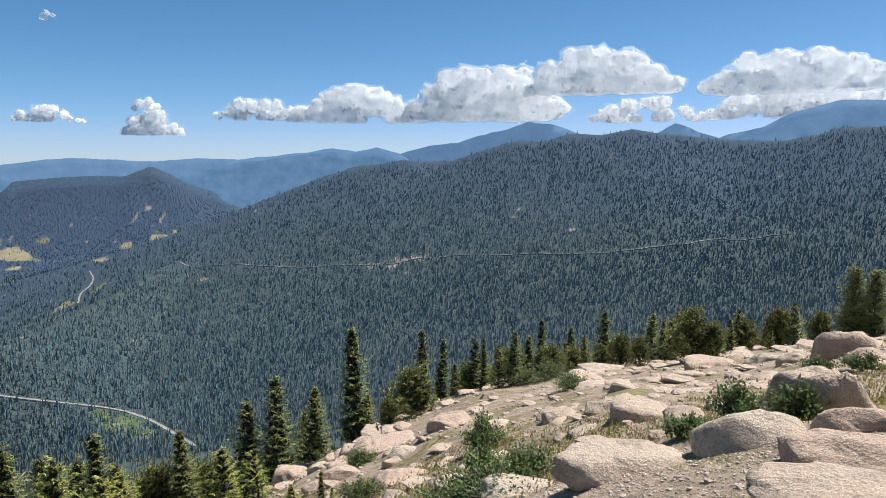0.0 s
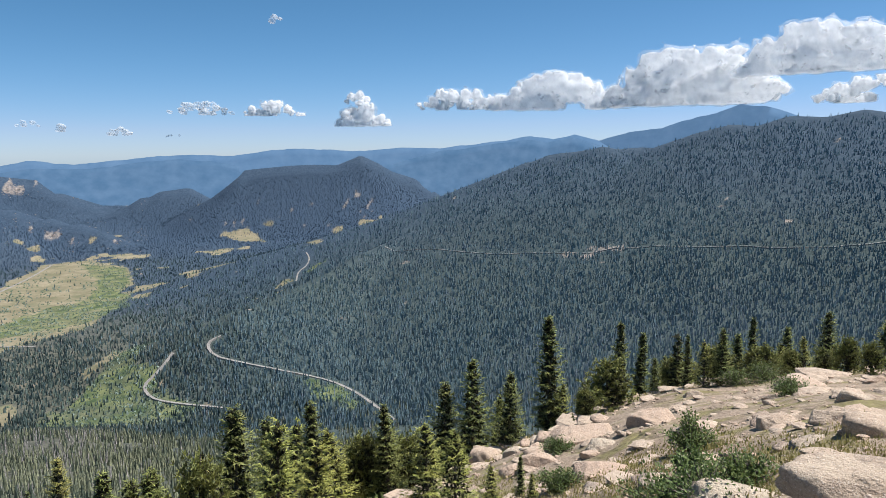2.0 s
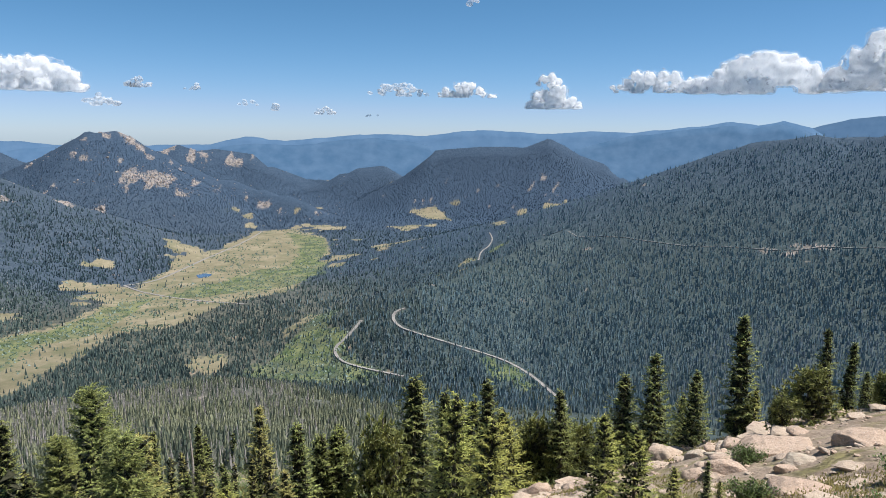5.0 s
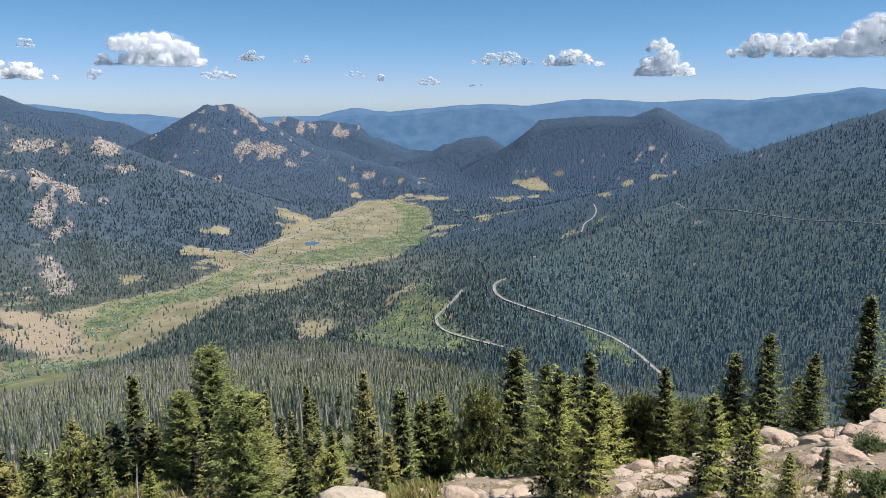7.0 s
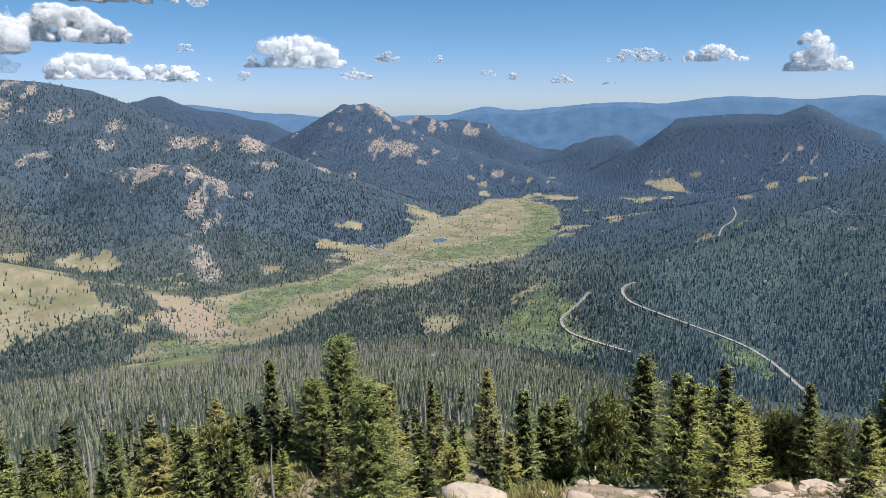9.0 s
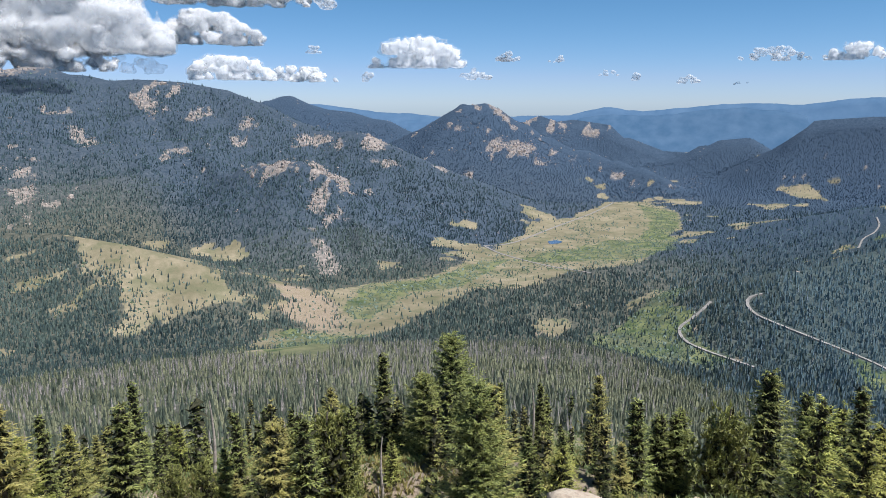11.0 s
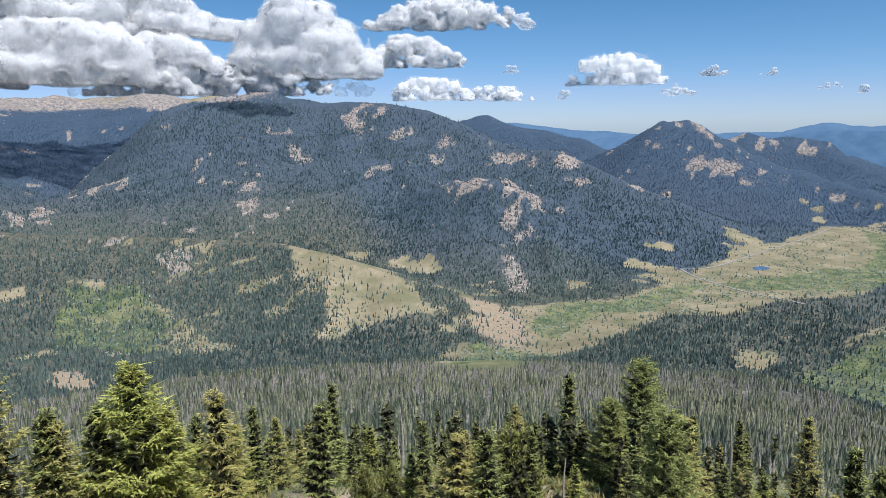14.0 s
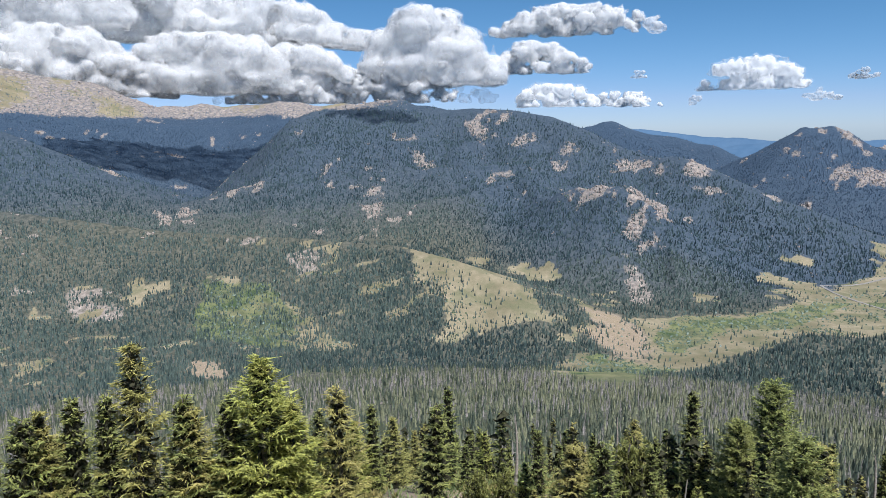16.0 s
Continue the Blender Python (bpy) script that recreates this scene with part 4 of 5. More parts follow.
def outcrops():
    """Broken granite standing out of the rock patches and the stony slopes."""
    rng = np.random.default_rng(29)
    n = 170000
    az, d = rng.uniform(-112, -34, n), np.exp(rng.uniform(math.log(950), math.log(4150), n))
    x, y = d * np.sin(np.radians(az)), d * np.cos(np.radians(az))
    z, grass, rock, green = from_grid(x, y, "z", "grass", "rock", "green")
    slope = (z > -300) | (d > 1350)
    strewn = (0.05 + 0.2 * ramp(d, 2900, 3100) * ramp(az, -58, -54)) * ramp(fbm(x, y, 90, 4, 533), 0.0, 0.4)
    keep = np.where(slope & (az < -35) & (d > 1700), np.maximum(rock * 0.75, strewn) * (1 - 0.9 * grass) * (1 - 0.9 * ramp(z, 30, 70) * (az < -86)), 0)
    ok = rng.uniform(0, 1, n) < keep
    x, y, z, d, rock, m = x[ok], y[ok], z[ok], d[ok], rock[ok], int(ok.sum())
    size = (0.55 + 0.0006 * d) * rng.lognormal(0, 0.4, m) * (0.75 + 0.7 * rock)
    shapes = np.stack([BALLS[1][0] * np.random.default_rng(900 + q).uniform(0.55, 1.25, (12, 1)) for q in range(12)])
    v = shapes[rng.integers(12, size=m)] * size[:, None, None] * np.stack([rng.uniform(0.8, 1.5, m), rng.uniform(0.7, 1.2, m), rng.uniform(0.6, 1.3, m)], 1)[:, None]
    w = rng.uniform(0, 6.28, m)
    c, sn = np.cos(w)[:, None], np.sin(w)[:, None]
    v = np.stack([v[:, :, 0] * c - v[:, :, 1] * sn + x[:, None], v[:, :, 0] * sn + v[:, :, 1] * c + y[:, None], v[:, :, 2] + (z + size * 0.1)[:, None]], 2)
    f = BALLS[1][1][None] + (np.arange(m) * 12)[:, None, None]
    tagged(new("outcrop", fast_mesh("outcrop", v.reshape(-1, 3), f.reshape(-1, 3), CRAG)), "pale broken granite outcrops on the mountainsides", "rock", kind="stuff")


plant_woods()
valley_scrub()
outcrops()

# ---- near trees ----
def brush(verts, faces, base, tip, radius, rng):
    """One needled twig: a folded blade, wide before its middle."""
    axis = tip - base
    a = np.cross(axis, (0.3 * rng.normal(), 0.3 * rng.normal(), 1.0))
    a = a / (np.linalg.norm(a) + 1e-9) * radius
    mid = base + axis * 0.42 + np.array((0, 0, -0.35 * radius))
    n = len(verts)
    verts += [base, mid + a, tip, mid - a]
    faces += [(n, n + 1, n + 2), (n, n + 2, n + 3)]


def limb(verts, faces, pts, radii, sides=5):
    """A tapered round limb through the points."""
    base = len(verts)
    for i, (p, r) in enumerate(zip(pts, radii)):
        q = pts[min(i + 1, len(pts) - 1)] - pts[max(i - 1, 0)]
        a = np.cross(q, (0.1, 1.0, 0.05) if abs(q[2]) > 0.5 * np.linalg.norm(q) else (0, 0, 1.0))
        a = a / np.linalg.norm(a)
        b = np.cross(q, a)
        b = b / np.linalg.norm(b)
        for s in range(sides):
            w = 2 * math.pi * s / sides
            verts.append(p + r * (a * math.cos(w) + b * math.sin(w)))
    for i in range(len(pts) - 1):
        for s in range(sides):
            t = (s + 1) % sides
            p = base + i * sides
            faces.append((p + s, p + t, p + sides + t))
            faces.append((p + s, p + sides + t, p + sides + s))


def sprays(base, tip, width, rng):
    """Needled sprays as slim blades lying nearly flat: corners and triangles."""
    axis = tip - base
    flat = np.stack([-axis[:, 1], axis[:, 0], np.zeros(len(axis))], 1)
    flat /= np.linalg.norm(flat, axis=1)[:, None] + 1e-6
    up = np.cross(axis, flat)
    up /= np.linalg.norm(up, axis=1)[:, None] + 1e-6
    roll = rng.normal(0, 0.7, len(axis))[:, None]
    side = (flat * np.cos(roll) + up * np.sin(roll)) * width[:, None]
    v = np.stack([base - side, base + side, tip], 1)
    return v.reshape(-1, 3), np.arange(len(axis) * 3).reshape(-1, 3)


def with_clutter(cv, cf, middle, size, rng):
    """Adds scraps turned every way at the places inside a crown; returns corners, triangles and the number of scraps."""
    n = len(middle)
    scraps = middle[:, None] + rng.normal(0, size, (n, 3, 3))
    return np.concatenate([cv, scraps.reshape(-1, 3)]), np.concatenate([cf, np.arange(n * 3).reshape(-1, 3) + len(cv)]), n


def spruce_meshes(height, spread, seed, whorl=0.2, bare=0.04, droop=0.25, boughs=8, twigs=9, gaps=0.1, fine=True, blade=1.0, full=0.8, inside_of=0.56):
    """Trunk and crown of a spruce: tiers of boughs, each a flat fan of needled sprays."""
    rng = np.random.default_rng(seed)
    tv, tf = [], []
    lean = rng.normal(0, 0.012, 2) * height
    spine = [np.array((lean[0] * s * s, lean[1] * s * s, height * s)) for s in np.linspace(0, 0.98, 9)]
    limb(tv, tf, spine, [0.017 * height * (1 - 0.93 * s) + 0.006 for s in np.linspace(0, 1, 9)], 7)
    bases, tips, widths = [], [], []
    scale = height / 4
    z = height * bare
    while z < height * 0.975:
        u = z / height
        reach = spread * (1 - u) ** full * min(1.0, 0.72 + 2.2 * (u - bare)) + 0.02 * height * (1 - u) + 0.03 * scale
        reach *= rng.uniform(0.82, 1.1)
        count = max(4, int(boughs * (0.55 + 0.45 * (1 - u)) + 0.5))
        first = rng.uniform(0, 6.28)
        for b in range(count):
            if rng.uniform() < gaps:
                continue
            w = first + 2 * math.pi * b / count + rng.normal(0, 0.22)
            length = reach * rng.uniform(0.65, 1.15)
            rise = 0.75 * u * length - droop * length * (1 - u)
            out, side = np.array((math.cos(w), math.sin(w), 0)), np.array((-math.sin(w), math.cos(w), 0))
            root = np.array((lean[0] * u * u, lean[1] * u * u, z + rng.normal(0, whorl * 0.28)))
            n = max(4, int(twigs * (0.45 + 0.55 * length / spread)))
            s = 0.12 + 0.88 * (np.arange(n) + rng.uniform(0, 0.8, n)) / n
            along = root + out * (length * s)[:, None] + np.array((0, 0, 1.0)) * (rise * s + 0.16 * length * s * s)[:, None]
            for way in (-1, 1, 0):
                size = (0.05 * scale + 0.34 * length * (1.08 - s)) * rng.uniform(0.7, 1.25, n) if way else np.full(n, 0.07 * scale + 0.06 * length) * rng.uniform(0.7, 1.3, n)
                course = out * rng.uniform(0.5, 1.0, n)[:, None] + side * (way * rng.uniform(0.55, 1.0, n))[:, None]
                course = course + np.array((0, 0, 1.0)) * (rng.uniform(-0.32, 0.08, n) if way else rng.uniform(0.0, 0.45, n))[:, None]
                pieces = (int(min(9 if scale > 1.2 and boughs > 9 else 6, max(2, np.mean(size) / 0.06))) if fine else 2) if way else 1
                for j in range(pieces):
                    start = along + course * (size * 0.9 * j / pieces)[:, None] + rng.normal(0, 0.012 * scale, (n, 3))
                    fork = side * (rng.normal(0, 0.35, n))[:, None] + out * rng.normal(0, 0.3, n)[:, None]
                    bases.append(start)
                    tips.append(start + (course + fork) * (size / pieces * 1.2 + 0.014 * scale)[:, None] + rng.normal(0, 0.012 * scale, (n, 3)))
                    widths.append(blade * (0.0115 * min(scale, 1.15) + 0.045 * size / pieces))
            bases.append(along[-1:] - out * 0.06 * length)
            tips.append(along[-1:] + out * 0.04 * scale + np.array((0, 0, 0.015 * scale)))
            widths.append(np.array([0.03 * scale * blade]))
        z += whorl * rng.uniform(0.75, 1.25) * (1.1 - 0.5 * u)
    # leader and its ring of short shoots
    top = np.array((lean[0], lean[1], height * 0.93))
    bases.append(np.repeat(top[None], 6, 0) + np.array((0, 0, 0.012)) * np.arange(6)[:, None] * height * 0.6)
    tips.append(bases[-1] + np.stack([0.045 * scale * np.cos(np.arange(6) * 2.4), 0.045 * scale * np.sin(np.arange(6) * 2.4), np.full(6, 0.035 * height)], 1))
    widths.append(np.full(6, 0.014 * scale))
    cv, cf = sprays(np.concatenate(bases), np.concatenate(tips), np.concatenate(widths), rng)
    # dark scraps among the inner twigs, painting the shade inside the crown
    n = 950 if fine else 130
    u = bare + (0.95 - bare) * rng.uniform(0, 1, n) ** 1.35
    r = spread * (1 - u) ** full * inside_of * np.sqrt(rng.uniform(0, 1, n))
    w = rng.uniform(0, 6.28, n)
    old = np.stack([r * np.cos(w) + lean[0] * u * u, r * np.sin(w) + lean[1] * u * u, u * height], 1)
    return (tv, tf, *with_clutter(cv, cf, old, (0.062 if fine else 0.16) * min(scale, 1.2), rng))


def pine_meshes(height, spread, seed, limbs=32, tufts=18):
    """A bushy limber pine: rising limbs that end in round tufts of needles, dense to the ground."""
    rng = np.random.default_rng(seed)
    tv, tf = [], []
    spine = [np.array((0.06 * height * math.sin(2 * s + seed), 0.04 * height * math.sin(3 * s), height * 0.85 * s)) for s in np.linspace(0, 1, 8)]
    limb(tv, tf, spine, [0.03 * height * (1 - 0.85 * s) + 0.01 for s in np.linspace(0, 1, 8)], 7)
    bases, tips = [], []
    for b in range(limbs):
        u = 0.06 + 0.9 * (b + rng.uniform(0, 0.8)) / limbs
        root = spine[min(7, int(u * 7))]
        w = b * 2.4 + rng.normal(0, 0.3)
        reach = spread * (0.5 + 0.6 * math.sin(math.pi * min(0.95, 0.22 + 0.78 * u))) * rng.uniform(0.7, 1.12) * (1.12 - 0.62 * u)
        out = np.array((math.cos(w), math.sin(w), 0))
        rise = np.array((0, 0, reach * rng.uniform(0.15, 0.6)))
        pts = [root, root + out * reach * 0.55 + rise * 0.3, root + out * reach + rise]
        limb(tv, tf, pts, [0.012 * height * (1.1 - u), 0.007 * height * (1.1 - u), 0.008], 4)
        s = rng.uniform(0.2, 1.08, tufts)[:, None]
        c = pts[1] + (pts[2] - pts[1]) * (s - 0.4) / 0.6 + rng.normal(0, 0.06 * height, (tufts, 3)) * (0.9, 0.9, 0.7)
        up = out * 0.6 + np.array((0, 0, 0.7)) + rng.normal(0, 0.4, (tufts, 3))
        for q in range(14):
            way = up + rng.normal(0, 0.8, (tufts, 3))
            way = way / np.linalg.norm(way, axis=1)[:, None]
            bases.append(c + way * height * 0.006)
            tips.append(c + way * height * rng.uniform(0.035, 0.07, tufts)[:, None])
    base, tip = np.concatenate(bases), np.concatenate(tips)
    cv, cf = sprays(base, tip, np.full(len(base), height * 0.0085), rng)
    # dark scraps that paint the shade in the heart of the crown
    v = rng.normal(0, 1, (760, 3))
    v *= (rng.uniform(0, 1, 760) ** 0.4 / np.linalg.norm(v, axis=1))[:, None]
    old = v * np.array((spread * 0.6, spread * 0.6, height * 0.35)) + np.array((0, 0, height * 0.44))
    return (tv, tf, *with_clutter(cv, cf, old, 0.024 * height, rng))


def snag_meshes(height, seed):
    """A dead standing trunk with broken stubs."""
    rng = np.random.default_rng(seed)
    tv, tf, bv, bf = [], [], [], []
    spine = [np.array((0.03 * height * math.sin(3 * s), 0.02 * height * s, height * s)) for s in np.linspace(0, 1, 9)]
    limb(tv, tf, spine, [0.026 * height * (1 - 0.8 * s) + 0.006 for s in np.linspace(0, 1, 9)], 8)
    for b in range(22):
        u = rng.uniform(0.25, 0.97)
        w = rng.uniform(0, 6.28)
        out = np.array((math.cos(w), math.sin(w), rng.uniform(-0.3, 0.4)))
        root = spine[min(8, int(u * 8))] + np.array((0, 0, 0.1 * rng.uniform()))
        n = height * rng.uniform(0.03, 0.14) * (1.2 - u)
        limb(bv, bf, [root, root + out * n * 0.5, root + out * n + np.array((0, 0, rng.normal(0, 0.03)))], [0.012, 0.009, 0.004], 4)
    return tv, tf, bv, bf


def tree(name, meshes, mat, label, bark=None):
    tv, tf, cv, cf, inner = meshes
    root = new(name)
    trunk = new("trunk", fast_mesh("trunk", tv, tf, bark or BARK, True))
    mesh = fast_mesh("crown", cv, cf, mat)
    mesh.materials.append(CROWN_SHADE)
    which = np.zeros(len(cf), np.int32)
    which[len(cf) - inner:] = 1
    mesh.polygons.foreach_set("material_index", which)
    crown = new("crown", mesh)
    trunk.parent = crown.parent = root
    return tagged(root, label, "tree", "trees on the stony slope")


TREE_KINDS = {
    "SLENDER": [tree("spruce_tree", spruce_meshes(4, 0.6, 21 + k, whorl=0.19, droop=0.3, boughs=8, twigs=9), SPRUCE, "slender dark green spruce standing on the stony slope") for k in range(3)],
    "SPRUCE": [tree("spruce_tree", spruce_meshes(4, 0.95, 31 + k, whorl=0.2, droop=0.25, boughs=9, twigs=11), SPRUCE, "full dark green spruce beside bare rocks") for k in range(3)],
    "FIR": [tree("fir_tree", spruce_meshes(6, 1.7, 41 + k, whorl=0.24, droop=0.05, boughs=13, twigs=17, full=0.62), SPRUCE, "large broad green fir above the dead forest") for k in range(2)],
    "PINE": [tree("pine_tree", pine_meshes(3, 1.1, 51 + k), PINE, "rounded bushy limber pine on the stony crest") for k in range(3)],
    "YOUNG": [tree("young_spruce", spruce_meshes(3, 0.9, 61 + k, whorl=0.19, droop=0.0, boughs=9, twigs=12), YOUNG, "young bright green spruce with open branches") for k in range(3)],
    "FADED": [tree("fading_spruce", spruce_meshes(6, 1.2, 71 + k, whorl=0.26, droop=0.22, boughs=9, twigs=12, gaps=0.2), FADED, "thin yellowing spruce with gaps in its crown") for k in range(3)],
    "TALL_YOUNG": [tree("young_spruce", spruce_meshes(6, 1.6, 161 + k, whorl=0.25, droop=0.08, boughs=12, twigs=17), YOUNG, "tall dense bright green spruce with layered branches") for k in range(2)],
    "FAR_SLENDER": [tree("spruce_tree", spruce_meshes(5, 0.8, 121 + k, whorl=0.32, droop=0.3, boughs=7, twigs=5, fine=False, blade=2.2), SPRUCE, "slender dark green spruce in the open wood below") for k in range(3)],
    "FAR_FADED": [tree("fading_spruce", spruce_meshes(5, 0.72, 131 + k, whorl=0.34, droop=0.3, boughs=6, twigs=5, gaps=0.2, fine=False, blade=2.2), FADED, "thin yellowing spruce in the dying wood") for k in range(3)],
}
KIND_HEIGHT = {"TALL_YOUNG": 6, "FAR_SLENDER": 5, "FAR_FADED": 5, "SLENDER": 4, "SPRUCE": 4, "FIR": 6, "PINE": 3, "YOUNG": 3, "FADED": 6}


def plant(kind, x, y, h, rng, first):
    """One more tree of that kind; the first of each model is moved, not copied."""
    models = TREE_KINDS[kind]
    k = int(rng.integers(len(models)))
    s = h / KIND_HEIGHT[kind]
    wide = s * rng.uniform(1.0, 1.3) * (0.66 if kind == "PINE" and h > 2.5 else 0.85 if kind == "PINE" else 1)
    m = Matrix.LocRotScale((x, y, land_z(x, y) - 0.06 * s), Euler((rng.normal(0, 0.02), rng.normal(0, 0.02), rng.uniform(0, 6.28))), (wide, wide, s))
    if (kind, k) in first:
        seed_tree = first[kind, k]
        return copy_thing(seed_tree, m @ Matrix.Diagonal([1 / q for q in seed_tree.scale] + [1]))
    models[k].matrix_basis = m
    first[kind, k] = models[k]
    return models[k]


# places on the slope: x, y and height in metres
TALL_YOUNG_PLACES = [(-23.3, -1.7, 7.99), (-41.8, 2.2, 4.79), (-23.4, -1, 6.6)]
SLENDER_PLACES = [(-1.7, 21.8, 3.74), (2.3, 21.6, 1.6), (4.7, 25, 2.5), (8.2, 17.7, 1.05), (-1.1, 8.8, 0.59), (0.4, 23, 2.69), (1.1, 24.4, 2.41), (-41.6, 24, 8), (-36.7, 34.4, 6), (-15.5, 19.1, 4.98), (-65.2, 33.5, 5), (-36.6, 15.2, 4.99), (-9.3, 21.1, 4.26), (-42.2, 3.4, 6), (-23.1, 3.8, 6.5), (-51.2, 9.7, 8.01), (-36.2, 11.9, 5.98), (-21.6, 9.4, 6), (-33.6, 17.2, 5.98), (-49.5, 41.3, 6.99), (-15.9, 20.7, 5.02), (-22.3, -7.1, 6.95), (-22.6, -6.3, 6.93)]
SPRUCE_PLACES = [(-4.5, 24, 3.97), (-3, 22.3, 2.48), (-5.5, 23.9, 3.65), (2.8, 18.8, 1.52), (4.2, 24.6, 1.87), (5.6, 24.3, 1.97), (6.7, 24.3, 2.35), (-13.5, 23.4, 6), (-15.9, 20.7, 5), (-15.6, 21.3, 5.02), (-27.1, 27.3, 4), (-10.4, 20.6, 4.09), (-7.3, 23, 3.5), (-74.5, 15.2, 5), (-15.4, 21.4, 5.01), (-23.1, -4.2, 6.96), (-23.3, -2.8, 6.67), (-21.8, -8.5, 6.28), (-42.4, 0.1, 5.89)]
FIR_PLACES = [(11.5, 17.9, 1.92), (12, 17.8, 1.74), (-38.5, 27.8, 9), (-36.4, 24.1, 6), (-18.8, 14.6, 6.5)]
PINE_PLACES = [(0.2, 21.3, 1.85), (6.1, 20, 1.18), (6.3, 19, 0.98), (6.5, 15.9, 1.49), (6.9, 15.8, 1.06), (9.8, 19.9, 0.38), (-0.5, 17.9, 1.03), (4.2, 20.7, 1.2), (-13.5, 21.1, 4.69), (-7.7, 24.1, 2.79), (-9.1, 24.8, 3.07), (-8.3, 23, 3.19), (-7.2, 25.2, 3), (-34, 16.3, 6.99), (-37.5, 8.7, 3.51), (-37.1, 10.3, 3.46)]
YOUNG_PLACES = [(2.4, 18.8, 1.21), (5.4, 21.4, 1.26), (9.9, 19, 0.56), (1.9, 24.7, 1.44), (-1.3, 21.7, 1.34), (7.2, 19, 1.28), (-7.4, 14.7, 3.42), (-6.3, 14.2, 2.58), (-3.1, 11.8, 1.83), (-2.1, 9.5, 1.39), (-1.5, 9, 0.62), (-0.9, 8.2, 0.37), (-3.6, 24.3, 2.29), (-14.1, 16.4, 1.12), (-5.5, 24, 2.12), (-8.8, 21.4, 3.24), (-10.6, 22.4, 3.99), (-37.4, 11.6, 3.18), (-43.4, 3.5, 3), (-44.1, 0.9, 3.03), (-42.8, -1.3, 4.82), (-17.5, 17.3, 3.98), (-51.8, 12.9, 4.5)]
FADED_PLACES = [(-24.5, -6.9, 6.2), (-25, -5.6, 5.9), (-24.2, -8.1, 6.4), (-26, -4.2, 5.5), (-25.5, -9.2, 6), (-24.8, -3.2, 5.2), (-19.5, 16, 7.01), (-31.2, 34.3, 7), (-15.3, 17.9, 3), (-48.2, 23.3, 6.01), (-23.4, 0.8, 6.99), (-48.5, 5.5, 5.5), (-63.1, 8.9, 5.01), (-22.2, 8.4, 5.99), (-36, 14.5, 4.96), (-22.8, -5.3, 8.57), (-22, -8, 6.45), (-40.1, -10.8, 5.22), (-23.1, -3.7, 6.52), (-22.1, -7.6, 6.06)]


planted = {}
rng = np.random.default_rng(5)
for kind, places in (("TALL_YOUNG", TALL_YOUNG_PLACES), ("SLENDER", SLENDER_PLACES), ("SPRUCE", SPRUCE_PLACES), ("FIR", FIR_PLACES), ("PINE", PINE_PLACES), ("YOUNG", YOUNG_PLACES), ("FADED", FADED_PLACES)):
    for x, y, h in places:
        plant(kind, x, y, h, rng, planted)

# thicket along the crest of the stony slope
for k in range(40):
    az = rng.uniform(-3, 31)
    d = rng.uniform(22.5, 26.5)
    kind = ("FAR_SLENDER", "YOUNG", "PINE", "YOUNG", "PINE", "SPRUCE")[int(rng.integers(6))]
    plant(kind, d * math.sin(radians(az)), d * math.cos(radians(az)), rng.uniform(0.9, 1.7), rng, planted)

# the open wood below, thinning into the forest
count = 0
while count < 150:
    az, d = rng.uniform(-122, -24), math.exp(rng.uniform(math.log(36), math.log(135)))
    x, y = d * math.sin(radians(az)), d * math.cos(radians(az))
    kind = ("FAR_SLENDER", "FAR_FADED", "FAR_SLENDER")[int(rng.integers(3))]
    plant(kind, x, y, rng.uniform(2.2, 4.6) * (0.75 + d / 150), rng, planted)
    count += 1

# young trees close under the overlook
for k in range(66):
    az, d = (rng.uniform(-122, -50), rng.uniform(25, 38)) if k < 32 else (rng.uniform(-70, -40), rng.uniform(36, 54))
    kind = (("YOUNG", "SPRUCE", "FADED", "YOUNG", "PINE") if k < 32 else ("FAR_SLENDER", "YOUNG", "FAR_FADED", "FAR_SLENDER", "FAR_FADED"))[int(rng.integers(5))]
    plant(kind, d * math.sin(radians(az)), d * math.cos(radians(az)), rng.uniform(1.8, 3.4), rng, planted)

# taller trees among them
for k in range(46):
    az, d = rng.uniform(-122, -46), rng.uniform(30, 58)
    kind = (("SLENDER", "FADED", "SPRUCE", "FAR_FADED", "SLENDER") if d < 40 else ("FAR_SLENDER", "FAR_FADED", "FAR_SLENDER", "FAR_FADED", "FAR_SLENDER"))[int(rng.integers(5))]
    plant(kind, d * math.sin(radians(az)), d * math.cos(radians(az)), rng.uniform(3.2, 5.6), rng, planted)

for k, (x, y, h) in enumerate([(-23.6, 13.2, 4.2), (-36.0, 33.0, 5.5), (-41.0, 12.0, 5.0), (-48.0, 22.0, 6.0), (-47.0, 3.0, 5.5), (-33.0, 19.0, 4.0)]):
    tv, tf, bv, bf = snag_meshes(h, 81 + k)
    snag = new("dead_tree")
    for name, v, fc in (("trunk", tv, tf), ("branchwork", bv, bf)):
        ob = new(name, fast_mesh(name, v, fc, DEAD, True))
        ob.parent = snag
    snag.matrix_basis = pose(x, y, land_z(x, y) - 0.1, 0, 0, 50 * k)
    tagged(snag, "bare weathered dead trunk with broken branch stubs", "tree", "dead trees")


